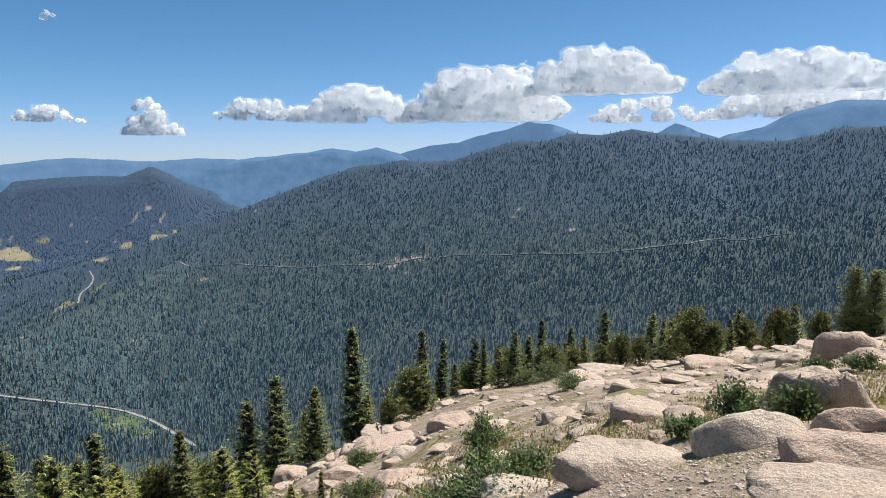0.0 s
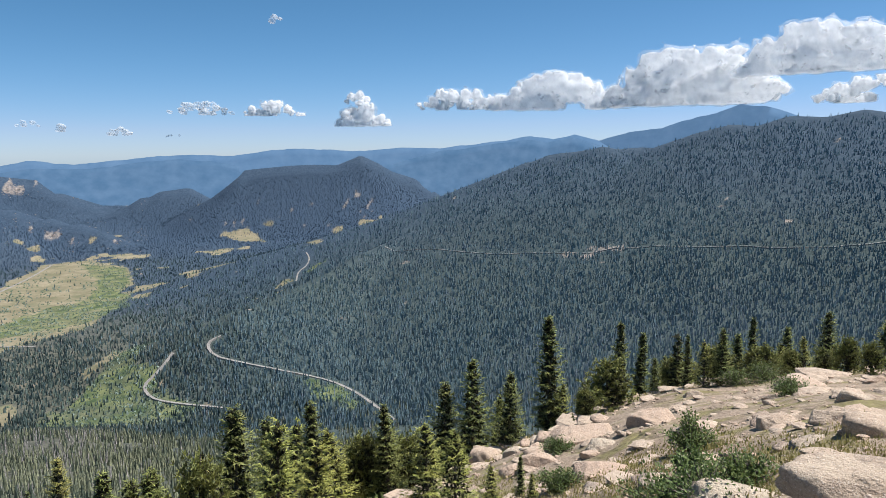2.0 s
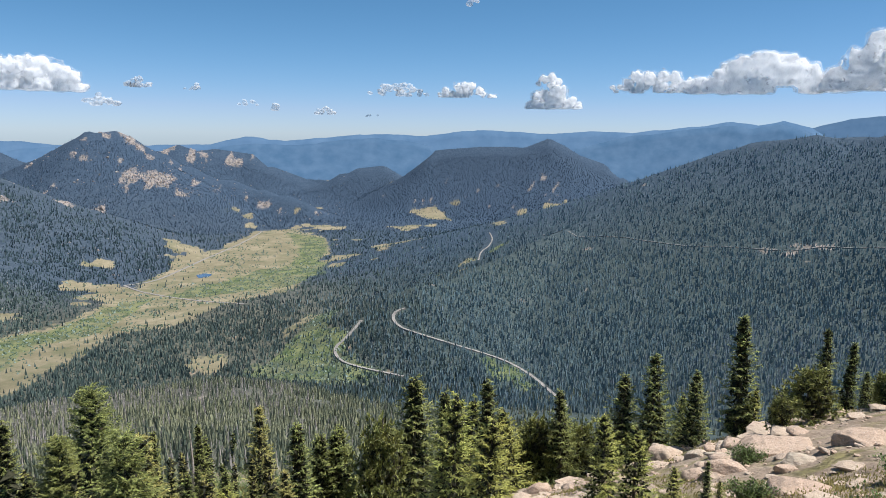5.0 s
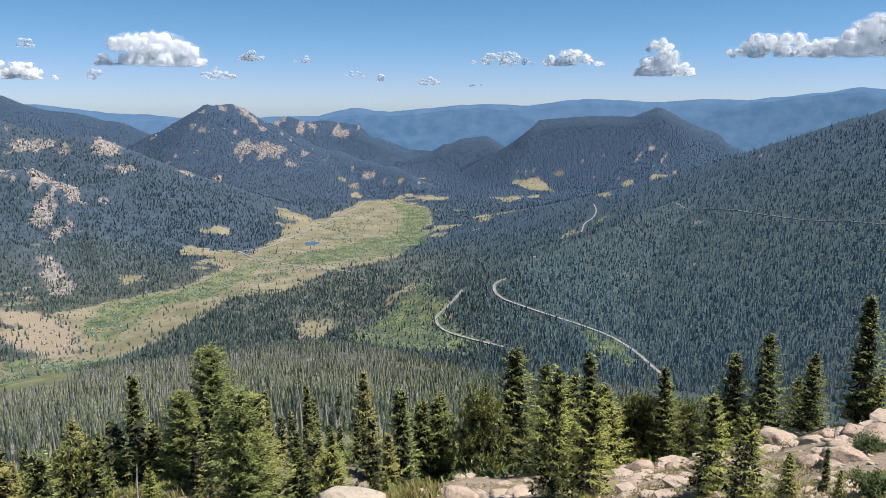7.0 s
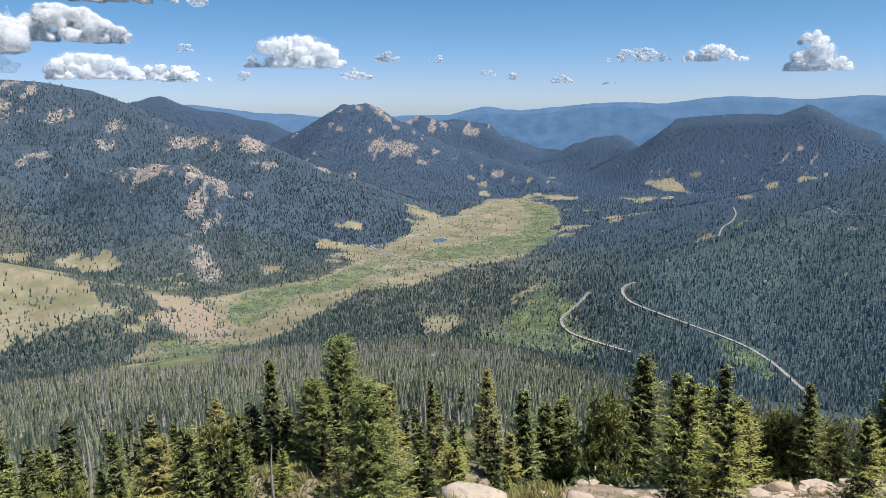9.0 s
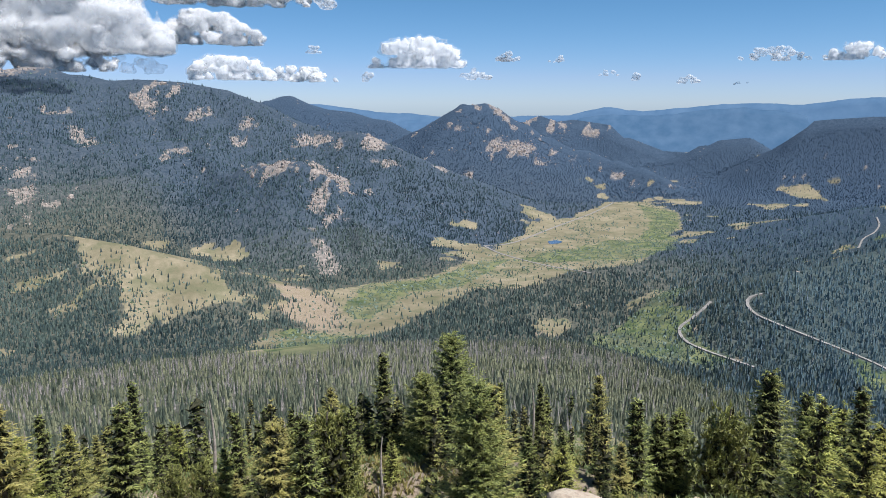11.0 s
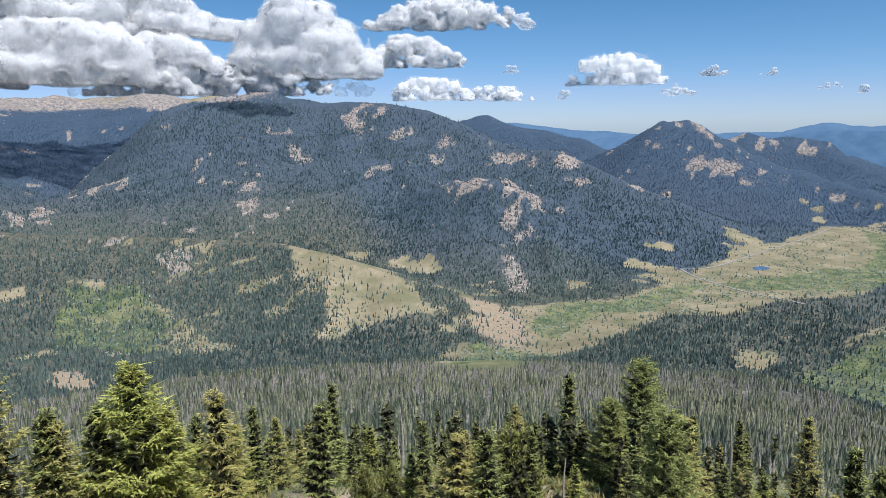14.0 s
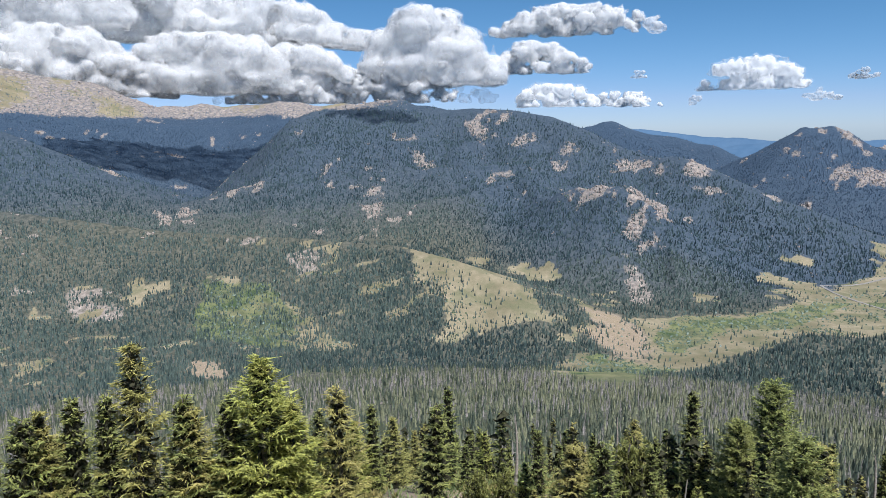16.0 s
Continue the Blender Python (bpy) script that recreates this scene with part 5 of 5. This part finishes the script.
# ---- rocks ----
def rock_shape(level, seed, angular=0.5, rough=0.07, flat=0.0):
    """A weathered granite block: a ball cut by planes, rounded and pitted; 1 across."""
    rng = np.random.default_rng(seed)
    v = BALLS[level][0].copy()
    v = np.sign(v) * np.abs(v) ** (1 - 0.35 * angular)
    side = np.maximum(np.abs(v).max(1), 1e-6)
    v = v * (1 - flat) + flat * v / side[:, None] * 0.86
    for _ in range(14):
        n = rng.normal(0, 1, 3)
        n /= np.linalg.norm(n)
        over = v @ n - rng.uniform(0.62, 0.9)
        v -= np.outer(np.maximum(over, 0) * (0.72 + 0.28 * angular), n)
    for _ in range(3):
        n = rng.normal(0, 1, 3) * (1, 1, 0.35)
        n /= np.linalg.norm(n)
        gap = np.abs(v @ n - rng.uniform(-0.5, 0.5) + 0.05 * np.sin(v[:, 2] * 5 + v[:, 0] * 4))
        v *= (1 - 0.07 * np.exp(-(gap / 0.035) ** 2))[:, None]
    u = v / np.linalg.norm(v, axis=1)[:, None]
    bump = fbm(u[:, 0] * 3 + u[:, 2] * 1.3 + seed, u[:, 1] * 3 - u[:, 2] * 1.7, 1.1, 5, seed)
    v *= (1 + rough * 1.6 * bump)[:, None]
    v -= (v.max(0) + v.min(0)) / 2
    return v / (v.max(0) - v.min(0))


def rock(name, x, y, size, seed, level, label, group, turn=0.0, tilt=(0, 0), flat=0.4, foot=None, angular=0.6):
    """A rock sunk to its waist; its top stands size[2] over the ground at its foot."""
    front = land_z(*(foot or (x, y)))
    deep = 3.4 * size[2] + max(0.0, front - land_z(x, y)) * 0.8
    v = rock_shape(level, seed, angular, 0.07, flat) * np.array((size[0], size[1], deep))
    ob = new(name, fast_mesh(name, v, BALLS[level][1], GRANITE, True))
    ob.matrix_basis = pose(x, y, front + size[2] - deep / 2, tilt[0], tilt[1], turn)
    return tagged(ob, label, "rock", group)


# x, y, width and height above the ground, metres
LARGE_ROCKS = [(3.14, 5.17, 0.85, 0.5), (2.22, 4.33, 0.88, 0.24), (2.71, 4.1, 0.58, 0.32), (2.31, 3.47, 0.82, 0.26), (1.92, 2.86, 0.95, 0.09), (1.43, 4.44, 1.04, 0.2), (0.9, 5.35, 0.76, 0.14), (6.17, 9.63, 1.05, 0.49)]
MIDDLE_ROCKS = [(5.69, 12.93, 1.06, 0.24), (2.4, 6.81, 0.75, 0.2), (2.05, 9.34, 0.58, 0.23), (2.25, 7.86, 0.5, 0.19), (5.19, 15.43, 0.45, 0.22), (1.92, 16.8, 0.53, 0.23), (0.73, 12.53, 0.8, 0.36), (-0.03, 12.04, 0.67, 0.22), (-0.51, 13.53, 1.34, 0.25), (4.64, 12.12, 0.46, 0.18), (6.42, 12.33, 0.88, 0.26), (6.05, 10.66, 0.68, 0.29), (-1.04, 12.08, 0.82, 0.22), (-3.3, 20.01, 1.27, 0.47), (1.7, 6.23, 0.38, 0.12), (-0.27, 11.68, 0.37, 0.17), (1.27, 10.68, 0.69, 0.26), (2.12, 5.78, 0.18, 0.09), (6.0, 9.0, 0.54, 0.4), (4.9, 12.1, 0.63, 0.19), (3.9, 15.3, 1.16, 0.22), (3.2, 10.4, 0.4, 0.2), (-7.0, 19.7, 0.91, 0.95), (-7.5, 24.2, 0.88, 0.65)]
LOWER_ROCKS = [(-14.1, 18.9, 0.74, 1.66), (-14.1, 20.9, 1.01, 1.44), (-9, 14.9, 0.62, 0.53), (-12.3, 12.9, 1.77, 0.46), (-14.1, 12.6, 1.2, 1.18), (-10.6, 15.6, 1.01, 0.44), (-14, 17.8, 0.51, 1.25), (-3.3, 20.9, 0.99, 0.3), (-2.2, 16.9, 0.51, 0.26), (-1.9, 17.3, 0.37, 0.23), (-1.2, 16.5, 0.84, 0.1), (-1.2, 13.5, 0.75, 0.18), (-1.6, 12.4, 0.59, 0.17), (-14.1, 5.2, 0.72, 1.38)]

for k, (x, y, w, h) in enumerate(LARGE_ROCKS):
    az = math.degrees(math.atan2(x, y))
    back = 0.31 * w
    rock("boulder", x + back * math.sin(radians(az)), y + back * math.cos(radians(az)), (w * 1.02, w * (0.7 if k in (0, 1, 7) else 0.56), h * (0.95 if k == 0 else 0.7 if k in (1, 7) else 0.42)), 101 + k, 4,
         "large rounded tan granite boulder beside the gravel", "boulders", -az + rng.uniform(-12, 12), (rng.uniform(14, 20) if k in (0, 1) else rng.uniform(7, 11), rng.uniform(-4, 4)), 0.0 if k in (0, 1) else 0.2, (x, y), 0.1 if k in (0, 1) else 0.3)
for k, (x, y, w, h) in enumerate(MIDDLE_ROCKS + LOWER_ROCKS):
    h = min(h, 0.5 * w)
    az = math.degrees(math.atan2(x, y))
    back = 0.3 * w
    rock("boulder", x + back * math.sin(radians(az)), y + back * math.cos(radians(az)), (w * 1.05, w * 0.75, h * 0.5), 131 + k, 4 if k < 18 else 3,
         "flat weathered granite rock half sunk in the slope", "boulders", -az + rng.uniform(-15, 15), (rng.uniform(-6, 10), rng.uniform(-8, 8)), 0.45, (x, y))

stones = []
for k in range(10):
    v = rock_shape(2, 181 + k, 0.8, 0.1, 0.5) * np.array((1.0, 0.7, 0.2))
    stones.append(fast_mesh("stone", v, BALLS[2][1], GRANITE, True))
for k in range(150):
    az, d = rng.uniform(-45, 38), math.exp(rng.uniform(math.log(6.5), math.log(27)))
    x, y = d * math.sin(radians(az)), d * math.cos(radians(az))
    s = min(1.5, 0.1 + 0.02 * d + rng.exponential(0.16))
    ob = new("stone", stones[k % 10])
    ob.matrix_basis = pose(x, y, land_z(x, y) - s * 0.035, rng.normal(0, 5) - 9, rng.normal(0, 5), rng.uniform(0, 360)) @ Matrix.Diagonal((s, s, s, 1))
    tagged(ob, "flat pale granite stone lying on dry soil", "stone", "loose stones")


def litter(name, n, level, mat, label, spread, size, squash, seed):
    """Many little stones joined into one mesh."""
    r = np.random.default_rng(seed)
    az0, az1, d0, d1 = spread
    az, d = np.radians(r.uniform(az0, az1, n)), np.exp(r.uniform(math.log(d0), math.log(d1), n))
    x, y = d * np.sin(az), d * np.cos(az)
    z = ground_height(x, y)
    s = size * r.lognormal(0, 0.45, n) * np.maximum(1, d / 9)
    shapes = np.stack([rock_shape(level, 300 + q, 0.6, 0.1) for q in range(8)])
    v = shapes[r.integers(8, size=n)] * s[:, None, None] * np.array((1, 0.8, squash))
    w = r.uniform(0, 6.28, n)
    c, sn = np.cos(w)[:, None], np.sin(w)[:, None]
    vx, vy = v[:, :, 0] * c - v[:, :, 1] * sn, v[:, :, 0] * sn + v[:, :, 1] * c
    v = np.stack([vx + x[:, None], vy + y[:, None], v[:, :, 2] + (z + s * squash * 0.2)[:, None]], 2)
    f = BALLS[level][1][None] + (np.arange(n) * v.shape[1])[:, None, None]
    return tagged(new(name, fast_mesh(name, v.reshape(-1, 3), f.reshape(-1, 3), mat)), label, "gravel", kind="stuff")


litter("gravel", 3500, 1, PEBBLE, "loose brown-grey gravel on the path edge", (2, 40, 2.6, 8), 0.013, 0.6, 7)
litter("fine_gravel", 8500, 1, PEBBLE, "dense brown gravel between the boulders", (9, 33, 2.7, 5.4), 0.011, 0.6, 6)
litter("slab_litter", 420, 1, GRANITE, "flat pale slabs and broken rock on the slope", (-45, 40, 8, 27), 0.17, 0.22, 9)
litter("stone_litter", 4200, 1, GRANITE, "small pale stones strewn over the slope", (-45, 40, 6, 28), 0.036, 0.5, 8)


# ---- low plants ----
def shrub_meshes(height, spread, seed, leaf, clumps):
    rng = np.random.default_rng(seed)
    tv, tf, cv, cf = [], [], [], []
    for b in range(clumps):
        w, lean = rng.uniform(0, 6.28), rng.uniform(0.1, 1.0)
        tip = np.array((math.cos(w) * spread * lean, math.sin(w) * spread * lean, height * rng.uniform(0.55, 1.1) * (1.1 - 0.5 * lean)))
        limb(tv, tf, [np.array((0, 0, 0.0)), tip * (0.5, 0.5, 0.62), tip], [0.012, 0.008, 0.003], 3)
        for k in range(44):
            p = tip * rng.uniform(0.35, 1.05) + rng.normal(0, 0.09 * spread, 3)
            way = rng.normal(0, 0.7, 3) + (tip / np.linalg.norm(tip)) * 0.5 + np.array((0, 0, 0.3))
            brush(cv, cf, p, p + way / np.linalg.norm(way) * leaf * rng.uniform(0.7, 1.3), leaf * 0.32, rng)
    return tv, tf, cv, cf


# x, y, height, spread
SHRUB_PLACES = [(0.72, 5.75, 0.34, 1.4), (0.45, 6.0, 0.3, 1.4), (1.05, 6.1, 0.3, 1.3), (2.95, 6.1, 0.32, 1.0), (2.2, 5.4, 0.16, 1.3), (2.9, 5.1, 0.3, 0.7), (5.6, 8.4, 0.22, 1.2), (3.8, 18.6, 0.45, 1.5), (3.1, 18.5, 0.4, 1.5), (1, 9.2, 0.5, 0.8), (3.3, 13.9, 0.35, 1.4), (-14.1, 17.7, 0.6, 1.4), (-14.1, 16.6, 0.6, 1.2), (-0.9, 13.2, 0.3, 1.3), (5.3, 8.9, 0.2, 1.2), (-0.6, 8.4, 0.3, 1.0), (0.75, 6.9, 0.34, 0.6)]
for k, (x, y, s, wide) in enumerate(SHRUB_PLACES):
    tv, tf, cv, cf = shrub_meshes(s, s * wide, 501 + k, 0.025 + 0.03 * s, 46)
    shrub = new("shrub")
    for name, v, fc, mat in (("stemwork", tv, tf, BARK), ("foliage", cv, cf, LEAF)):
        ob = new(name, fast_mesh(name, v, fc, mat))
        ob.parent = shrub
    shrub.matrix_basis = pose(x, y, land_z(x, y) - 0.02, 0, 0, 40 * k)
    tagged(shrub, "low leafy green shrub growing between rocks", "shrub", "shrubs among the rocks")


def grass_tufts(n, seed, west, east, near, far, tall):
    """Dry alpine grass in patches over the stony slope."""
    r = np.random.default_rng(seed)
    az, d = np.radians(r.uniform(west, east, n)), np.exp(r.uniform(math.log(near), math.log(far), n))
    x, y = d * np.sin(az), d * np.cos(az)
    ok = fbm(x, y, 3.2, 4, 611) > 0.08
    x, y, d = x[ok], y[ok], d[ok]
    z = ground_height(x, y)
    verts, m = [], len(x)
    for b in range(7):
        w, h = r.uniform(0, 6.28, m), tall * r.uniform(0.03, 0.075, m) * (0.8 + d / 40)
        ox, oy = r.normal(0, 0.07, m), r.normal(0, 0.07, m)
        lx, ly = np.cos(w) * h * 0.6, np.sin(w) * h * 0.6
        bw = 0.010 * tall ** 0.5 * (0.6 + d / 14)
        verts += [np.stack([x + ox - np.sin(w) * bw, y + oy + np.cos(w) * bw, z - 0.01], 1), np.stack([x + ox + np.sin(w) * bw, y + oy - np.cos(w) * bw, z - 0.01], 1), np.stack([x + ox + lx, y + oy + ly, z + h], 1)]
    v = np.stack(verts, 1).reshape(-1, 3)
    return tagged(new("grass", fast_mesh("grass", v, np.arange(len(v)).reshape(-1, 3), DRY)), "short yellow-green alpine grass between the stones", "grass", kind="stuff")


grass_tufts(24000, 17, -40, 40, 5.5, 27, 0.5)
grass_tufts(22000, 18, -122, -36, 17, 70, 3.5)


def undergrowth(n, seed):
    """Low leafy growth between the trees below the overlook."""
    r = np.random.default_rng(seed)
    az, d = np.radians(r.uniform(-122, -18, n)), np.exp(r.uniform(math.log(23), math.log(120), n))
    x, y = d * np.sin(az), d * np.cos(az)
    ok = fbm(x, y, 7, 3, 631) > -0.4
    x, y, d = x[ok], y[ok], d[ok]
    z = ground_height(x, y)
    verts, m = [], len(x)
    for b in range(8):
        w, h = r.uniform(0, 6.28, m), r.uniform(0.08, 0.3, m) * (0.6 + d / 80)
        ox, oy = r.normal(0, 0.25, m), r.normal(0, 0.25, m)
        lx, ly = np.cos(w) * h * 0.9, np.sin(w) * h * 0.9
        bw = h * 0.22
        verts += [np.stack([x + ox - np.sin(w) * bw, y + oy + np.cos(w) * bw, z + h * 0.2], 1), np.stack([x + ox + np.sin(w) * bw, y + oy - np.cos(w) * bw, z + h * 0.2], 1), np.stack([x + ox + lx, y + oy + ly, z + h], 1)]
    v = np.stack(verts, 1).reshape(-1, 3)
    return tagged(new("undergrowth", fast_mesh("undergrowth", v, np.arange(len(v)).reshape(-1, 3), LEAF)), "low green undergrowth between the trees", "undergrowth", kind="stuff")


undergrowth(18000, 19)

# ---- clouds ----
def noise3(x, y, z, seed):
    """Smooth noise in space, 0 to 1."""
    fx, fy, fz = np.floor(x), np.floor(y), np.floor(z)
    u, v, w = x - fx, y - fy, z - fz
    u, v, w = u * u * (3 - 2 * u), v * v * (3 - 2 * v), w * w * (3 - 2 * w)
    ix, iy, iz = fx.astype(np.int64), fy.astype(np.int64), fz.astype(np.int64)
    total = 0.0
    for a in (0, 1):
        for b in (0, 1):
            for c in (0, 1):
                weight = (u if a else 1 - u) * (v if b else 1 - v) * (w if c else 1 - w)
                total = total + weight * lattice(ix + a + 7919 * (iz + c), iy + b + 104729 * (iz + c), seed)
    return total


def skin(field):
    """Triangles of the surface where a field in a grid passes from above to below 0 (one corner a cell)."""
    inside_it = field > 0
    nx, ny, nz = field.shape
    total = np.zeros((nx - 1, ny - 1, nz - 1, 3))
    hits = np.zeros((nx - 1, ny - 1, nz - 1))
    base = np.stack(np.meshgrid(np.arange(nx - 1), np.arange(ny - 1), np.arange(nz - 1), indexing="ij"), -1).astype(float)
    corners = [(i, j, k) for i in (0, 1) for j in (0, 1) for k in (0, 1)]

    def at(c):
        return field[c[0]:nx - 1 + c[0], c[1]:ny - 1 + c[1], c[2]:nz - 1 + c[2]]
    for c in corners:
        for axis in range(3):
            if c[axis]:
                continue
            e = tuple(q + (1 if n == axis else 0) for n, q in enumerate(c))
            a, b = at(c), at(e)
            cut = (a > 0) != (b > 0)
            s = np.where(cut, a / np.where(cut, a - b, 1), 0)
            p = np.array(c, float) + s[..., None] * np.array([1.0 if n == axis else 0.0 for n in range(3)])
            total += p * cut[..., None]
            hits += cut
    cells = hits > 0
    index = np.full(cells.shape, -1)
    index[cells] = np.arange(cells.sum())
    verts = (base + total / np.maximum(hits, 1)[..., None])[cells]
    quads = []
    for axis in range(3):
        a = np.moveaxis(inside_it, axis, 0)
        ix = np.moveaxis(index, axis, 0)
        cut = a[:-1, 1:-1, 1:-1] != a[1:, 1:-1, 1:-1]
        q = np.stack([ix[:, :-1, :-1], ix[:, 1:, :-1], ix[:, 1:, 1:], ix[:, :-1, 1:]], -1)[cut]
        flip = a[1:, 1:-1, 1:-1][cut] ^ (axis == 1)
        q[flip] = q[flip][:, ::-1]
        quads.append(q)
    return verts, np.concatenate(quads)


def largest_piece(verts, quads):
    """The largest connected piece of a skin."""
    mark = np.arange(len(verts))
    while True:
        low = mark[quads].min(1)
        was = mark.copy()
        for k in range(4):
            np.minimum.at(mark, quads[:, k], low)
        mark = mark[mark]
        if (mark == was).all():
            break
    keep = mark == np.bincount(mark).argmax()
    index = np.cumsum(keep) - 1
    return verts[keep], index[quads[keep[quads[:, 0]]]]


def cloud(name, az, el, wide, tall, distance, puffs, seed, label, flat=0.9, rows=14, thin=0):
    """A cumulus: bearing of its middle, height angle of its base, width and height in degrees."""
    r = np.random.default_rng(seed)
    unit = distance * math.pi / 180
    cell = tall / rows
    deep = tall * 0.5
    nx, ny, nz = int(wide * 1.25 / cell) + 6, int(deep * 1.9 / cell) + 6, int(rows * 1.35) + 6
    x = (np.arange(nx) - nx / 2) * cell
    y = (np.arange(ny) - ny / 2) * cell
    z = (np.arange(nz) - 4) * cell
    gx, gy, gz = np.meshgrid(x, y, z, indexing="ij")
    field = np.full(gx.shape, -9.0)
    peak = r.uniform(0.3, 0.7)
    for k in range(puffs):
        u = r.beta(1.4, 1.4)
        dome = math.sin(math.pi * min(max(u, 0.05), 0.95)) ** 0.6 * (1 - 0.6 * abs(u - peak))
        size = tall * (0.13 + 0.16 * r.uniform()) * (0.55 + 0.6 * dome) * (0.8 if thin == 2 else 1)
        c = ((u - 0.5) * wide, r.normal(0, 0.3) * deep, min(r.uniform(0, 1.0) * dome * tall, tall - size) )
        lo, hi = np.searchsorted(x, c[0] - 2.2 * size), np.searchsorted(x, c[0] + 2.2 * size)
        part_of = 1 - np.sqrt(((gx[lo:hi] - c[0]) / 1.25) ** 2 + (gy[lo:hi] - c[1]) ** 2 + (gz[lo:hi] - c[2]) ** 2) / size
        field[lo:hi] = np.maximum(field[lo:hi], part_of)
    s = 4.2 / tall
    billow = sum(w * (np.abs(noise3(gx * s * f + 31, gy * s * f + 17, gz * s * f + 43, seed + i) * 2 - 1) * 2.4 - 0.75) for i, (w, f) in enumerate(((0.30, 1), (0.15, 2.1), (0.06, 4.2))))
    field = field + billow + (0.12 if puffs < 13 else -0.05)
    field = np.minimum(field, (gz + 0.05 * tall * noise3(gx * s, gy * s, gz * 0, seed + 9)) / (0.08 * tall) + (1 - flat))
    px, py, pz = far_point(az, el, distance)
    root = new(name)
    root.matrix_basis = pose(px, py, pz, 0, 0, -az)
    for layer, grow, mat in (("core", -0.04, CLOUD_BANK if thin else CLOUD), ("veil", 0.09, CLOUD_VEIL), ("haze", 0.2, CLOUD_HAZE)):
        if (layer == "core" and thin == 1) or (layer == "veil" and not thin) or (layer != "veil" and thin == 3):
            continue
        swell = field + grow
        for edge in (swell[:2], swell[-2:], swell[:, :2], swell[:, -2:], swell[:, :, :2], swell[:, :, -2:]):
            edge[:] = -1
        v, q = skin(swell)
        if layer == "haze" or thin == 2:
            v, q = largest_piece(v, q)
        v = (v * cell + np.array((x[0], y[0], z[0]))) * unit
        ob = new(layer, fast_mesh(layer, v, q, mat, True))
        ob.parent = root
    return tagged(root, label, "cloud", "clouds")


# bearing, height of the base, width, height (degrees), number of puffs
CUMULUS = [(-18.91, 2.13, 3.89, 1.74, 30), (-19.37, 3.73, 2.26, 1.12, 16), (-10.84, 3.32, 7.48, 1.55, 45), (-4.02, 3.26, 9.53, 2.77, 70), (6.07, 3.4, 12.24, 3.91, 110), (14.86, 5.29, 11.29, 3.3, 100), (28.85, 5.04, 13.75, 2.85, 130), (18.13, 3.14, 7.97, 1.79, 45), (28.58, 3.31, 13.17, 2.33, 90), (-25.66, 2.9, 4.5, 1.15, 26), (-56.48, 2.73, 6.96, 2.21, 60), (-64.46, 1.62, 3.32, 1.1, 26), (-70.59, 1.74, 6.76, 1.71, 50), (-65.7, 1.7, 5.16, 1.07, 30)]
SMALL_CLOUDS = [(-25.02, 9.61, 1.25, 0.65, 8), (-49.57, 3.16, 1.93, 0.59, 9), (-45.81, 3.05, 0.96, 0.39, 6), (-42.04, 2.04, 1.71, 0.48, 7), (-40.1, 1.71, 1.05, 0.53, 7), (-36.41, 1.47, 1.74, 0.58, 12), (-30.82, 2.97, 5.08, 0.93, 24), (-64.42, 3.71, 1.31, 0.54, 8), (-60.46, 1.68, 1.14, 0.69, 8), (-52.14, 1.8, 2.71, 0.89, 16), (-49.7, 3.21, 2.03, 0.64, 9), (-45.89, 3.1, 1.47, 0.45, 6), (-32.46, 1.27, 2.6, 0.3, 5)]
BANK = [(-69.09, 6.96, 13.33, 2.28, 90), (-71.91, 4.24, 7.9, 2.4, 60), (-80.25, 3.52, 10.43, 5.59, 110), (-94.53, 2.94, 22.15, 4.25, 190), (-108.14, 2.65, 24.09, 2.96, 150), (-103.12, 6.54, 38.66, 4.8, 260), (-85.5, 2.2, 22.22, 2.2, 110), (-106.38, 3.42, 15.86, 3.92, 150)]
for k, (az, el, wide, tall, puffs) in enumerate(CUMULUS):
    cloud("cloud", az, el, wide, tall, 4600 if k in (5, 6) else 4250 if az < -60 else 4850, int(puffs), 700 + k, "bright white cumulus cloud with a flat base")
for k, (az, el, wide, tall, puffs) in enumerate(SMALL_CLOUDS):
    cloud("cloud", az, el, wide, tall, 4250 if az < -42 else 4800, int(puffs), 740 + k, "small torn white cloud in the blue sky", 0.5, 10, 1)
for k, (az, el, wide, tall, puffs) in enumerate(BANK):
    # the lower a cloud, the nearer it stands, so that each has the sun on its front
    cloud("cloud", az, el, wide, tall, 4380 + 62 * el, int(puffs * 1.3), 780 + k, "broad grey-white cloud bank over the mountains", 0.95, 12, 2)


def cloud_over(x, y, z, lift, wide, tall, puffs, seed, thin=1):
    """A cloud whose shadow falls on that place: it stands that much higher, towards the sun."""
    away = lift / math.tan(radians(SUN_HEIGHT))
    cx, cy = x + away * math.sin(radians(SUN_BEARING)), y + away * math.cos(radians(SUN_BEARING))
    d = math.hypot(cx, cy)
    unit = d * math.pi / 180
    cloud("cloud", math.degrees(math.atan2(cx, cy)), math.degrees(math.atan2(z + lift - EYE, d)), wide / unit, tall / unit, d, puffs, seed, "white cumulus cloud casting its shadow on the mountain", 0.9, 9, thin)


cloud_over(-3070, -390, -150, 1150, 1150, 420, 90, 840, 3)
cloud_over(-2600, 270, 110, 1000, 330, 120, 26, 841, 3)
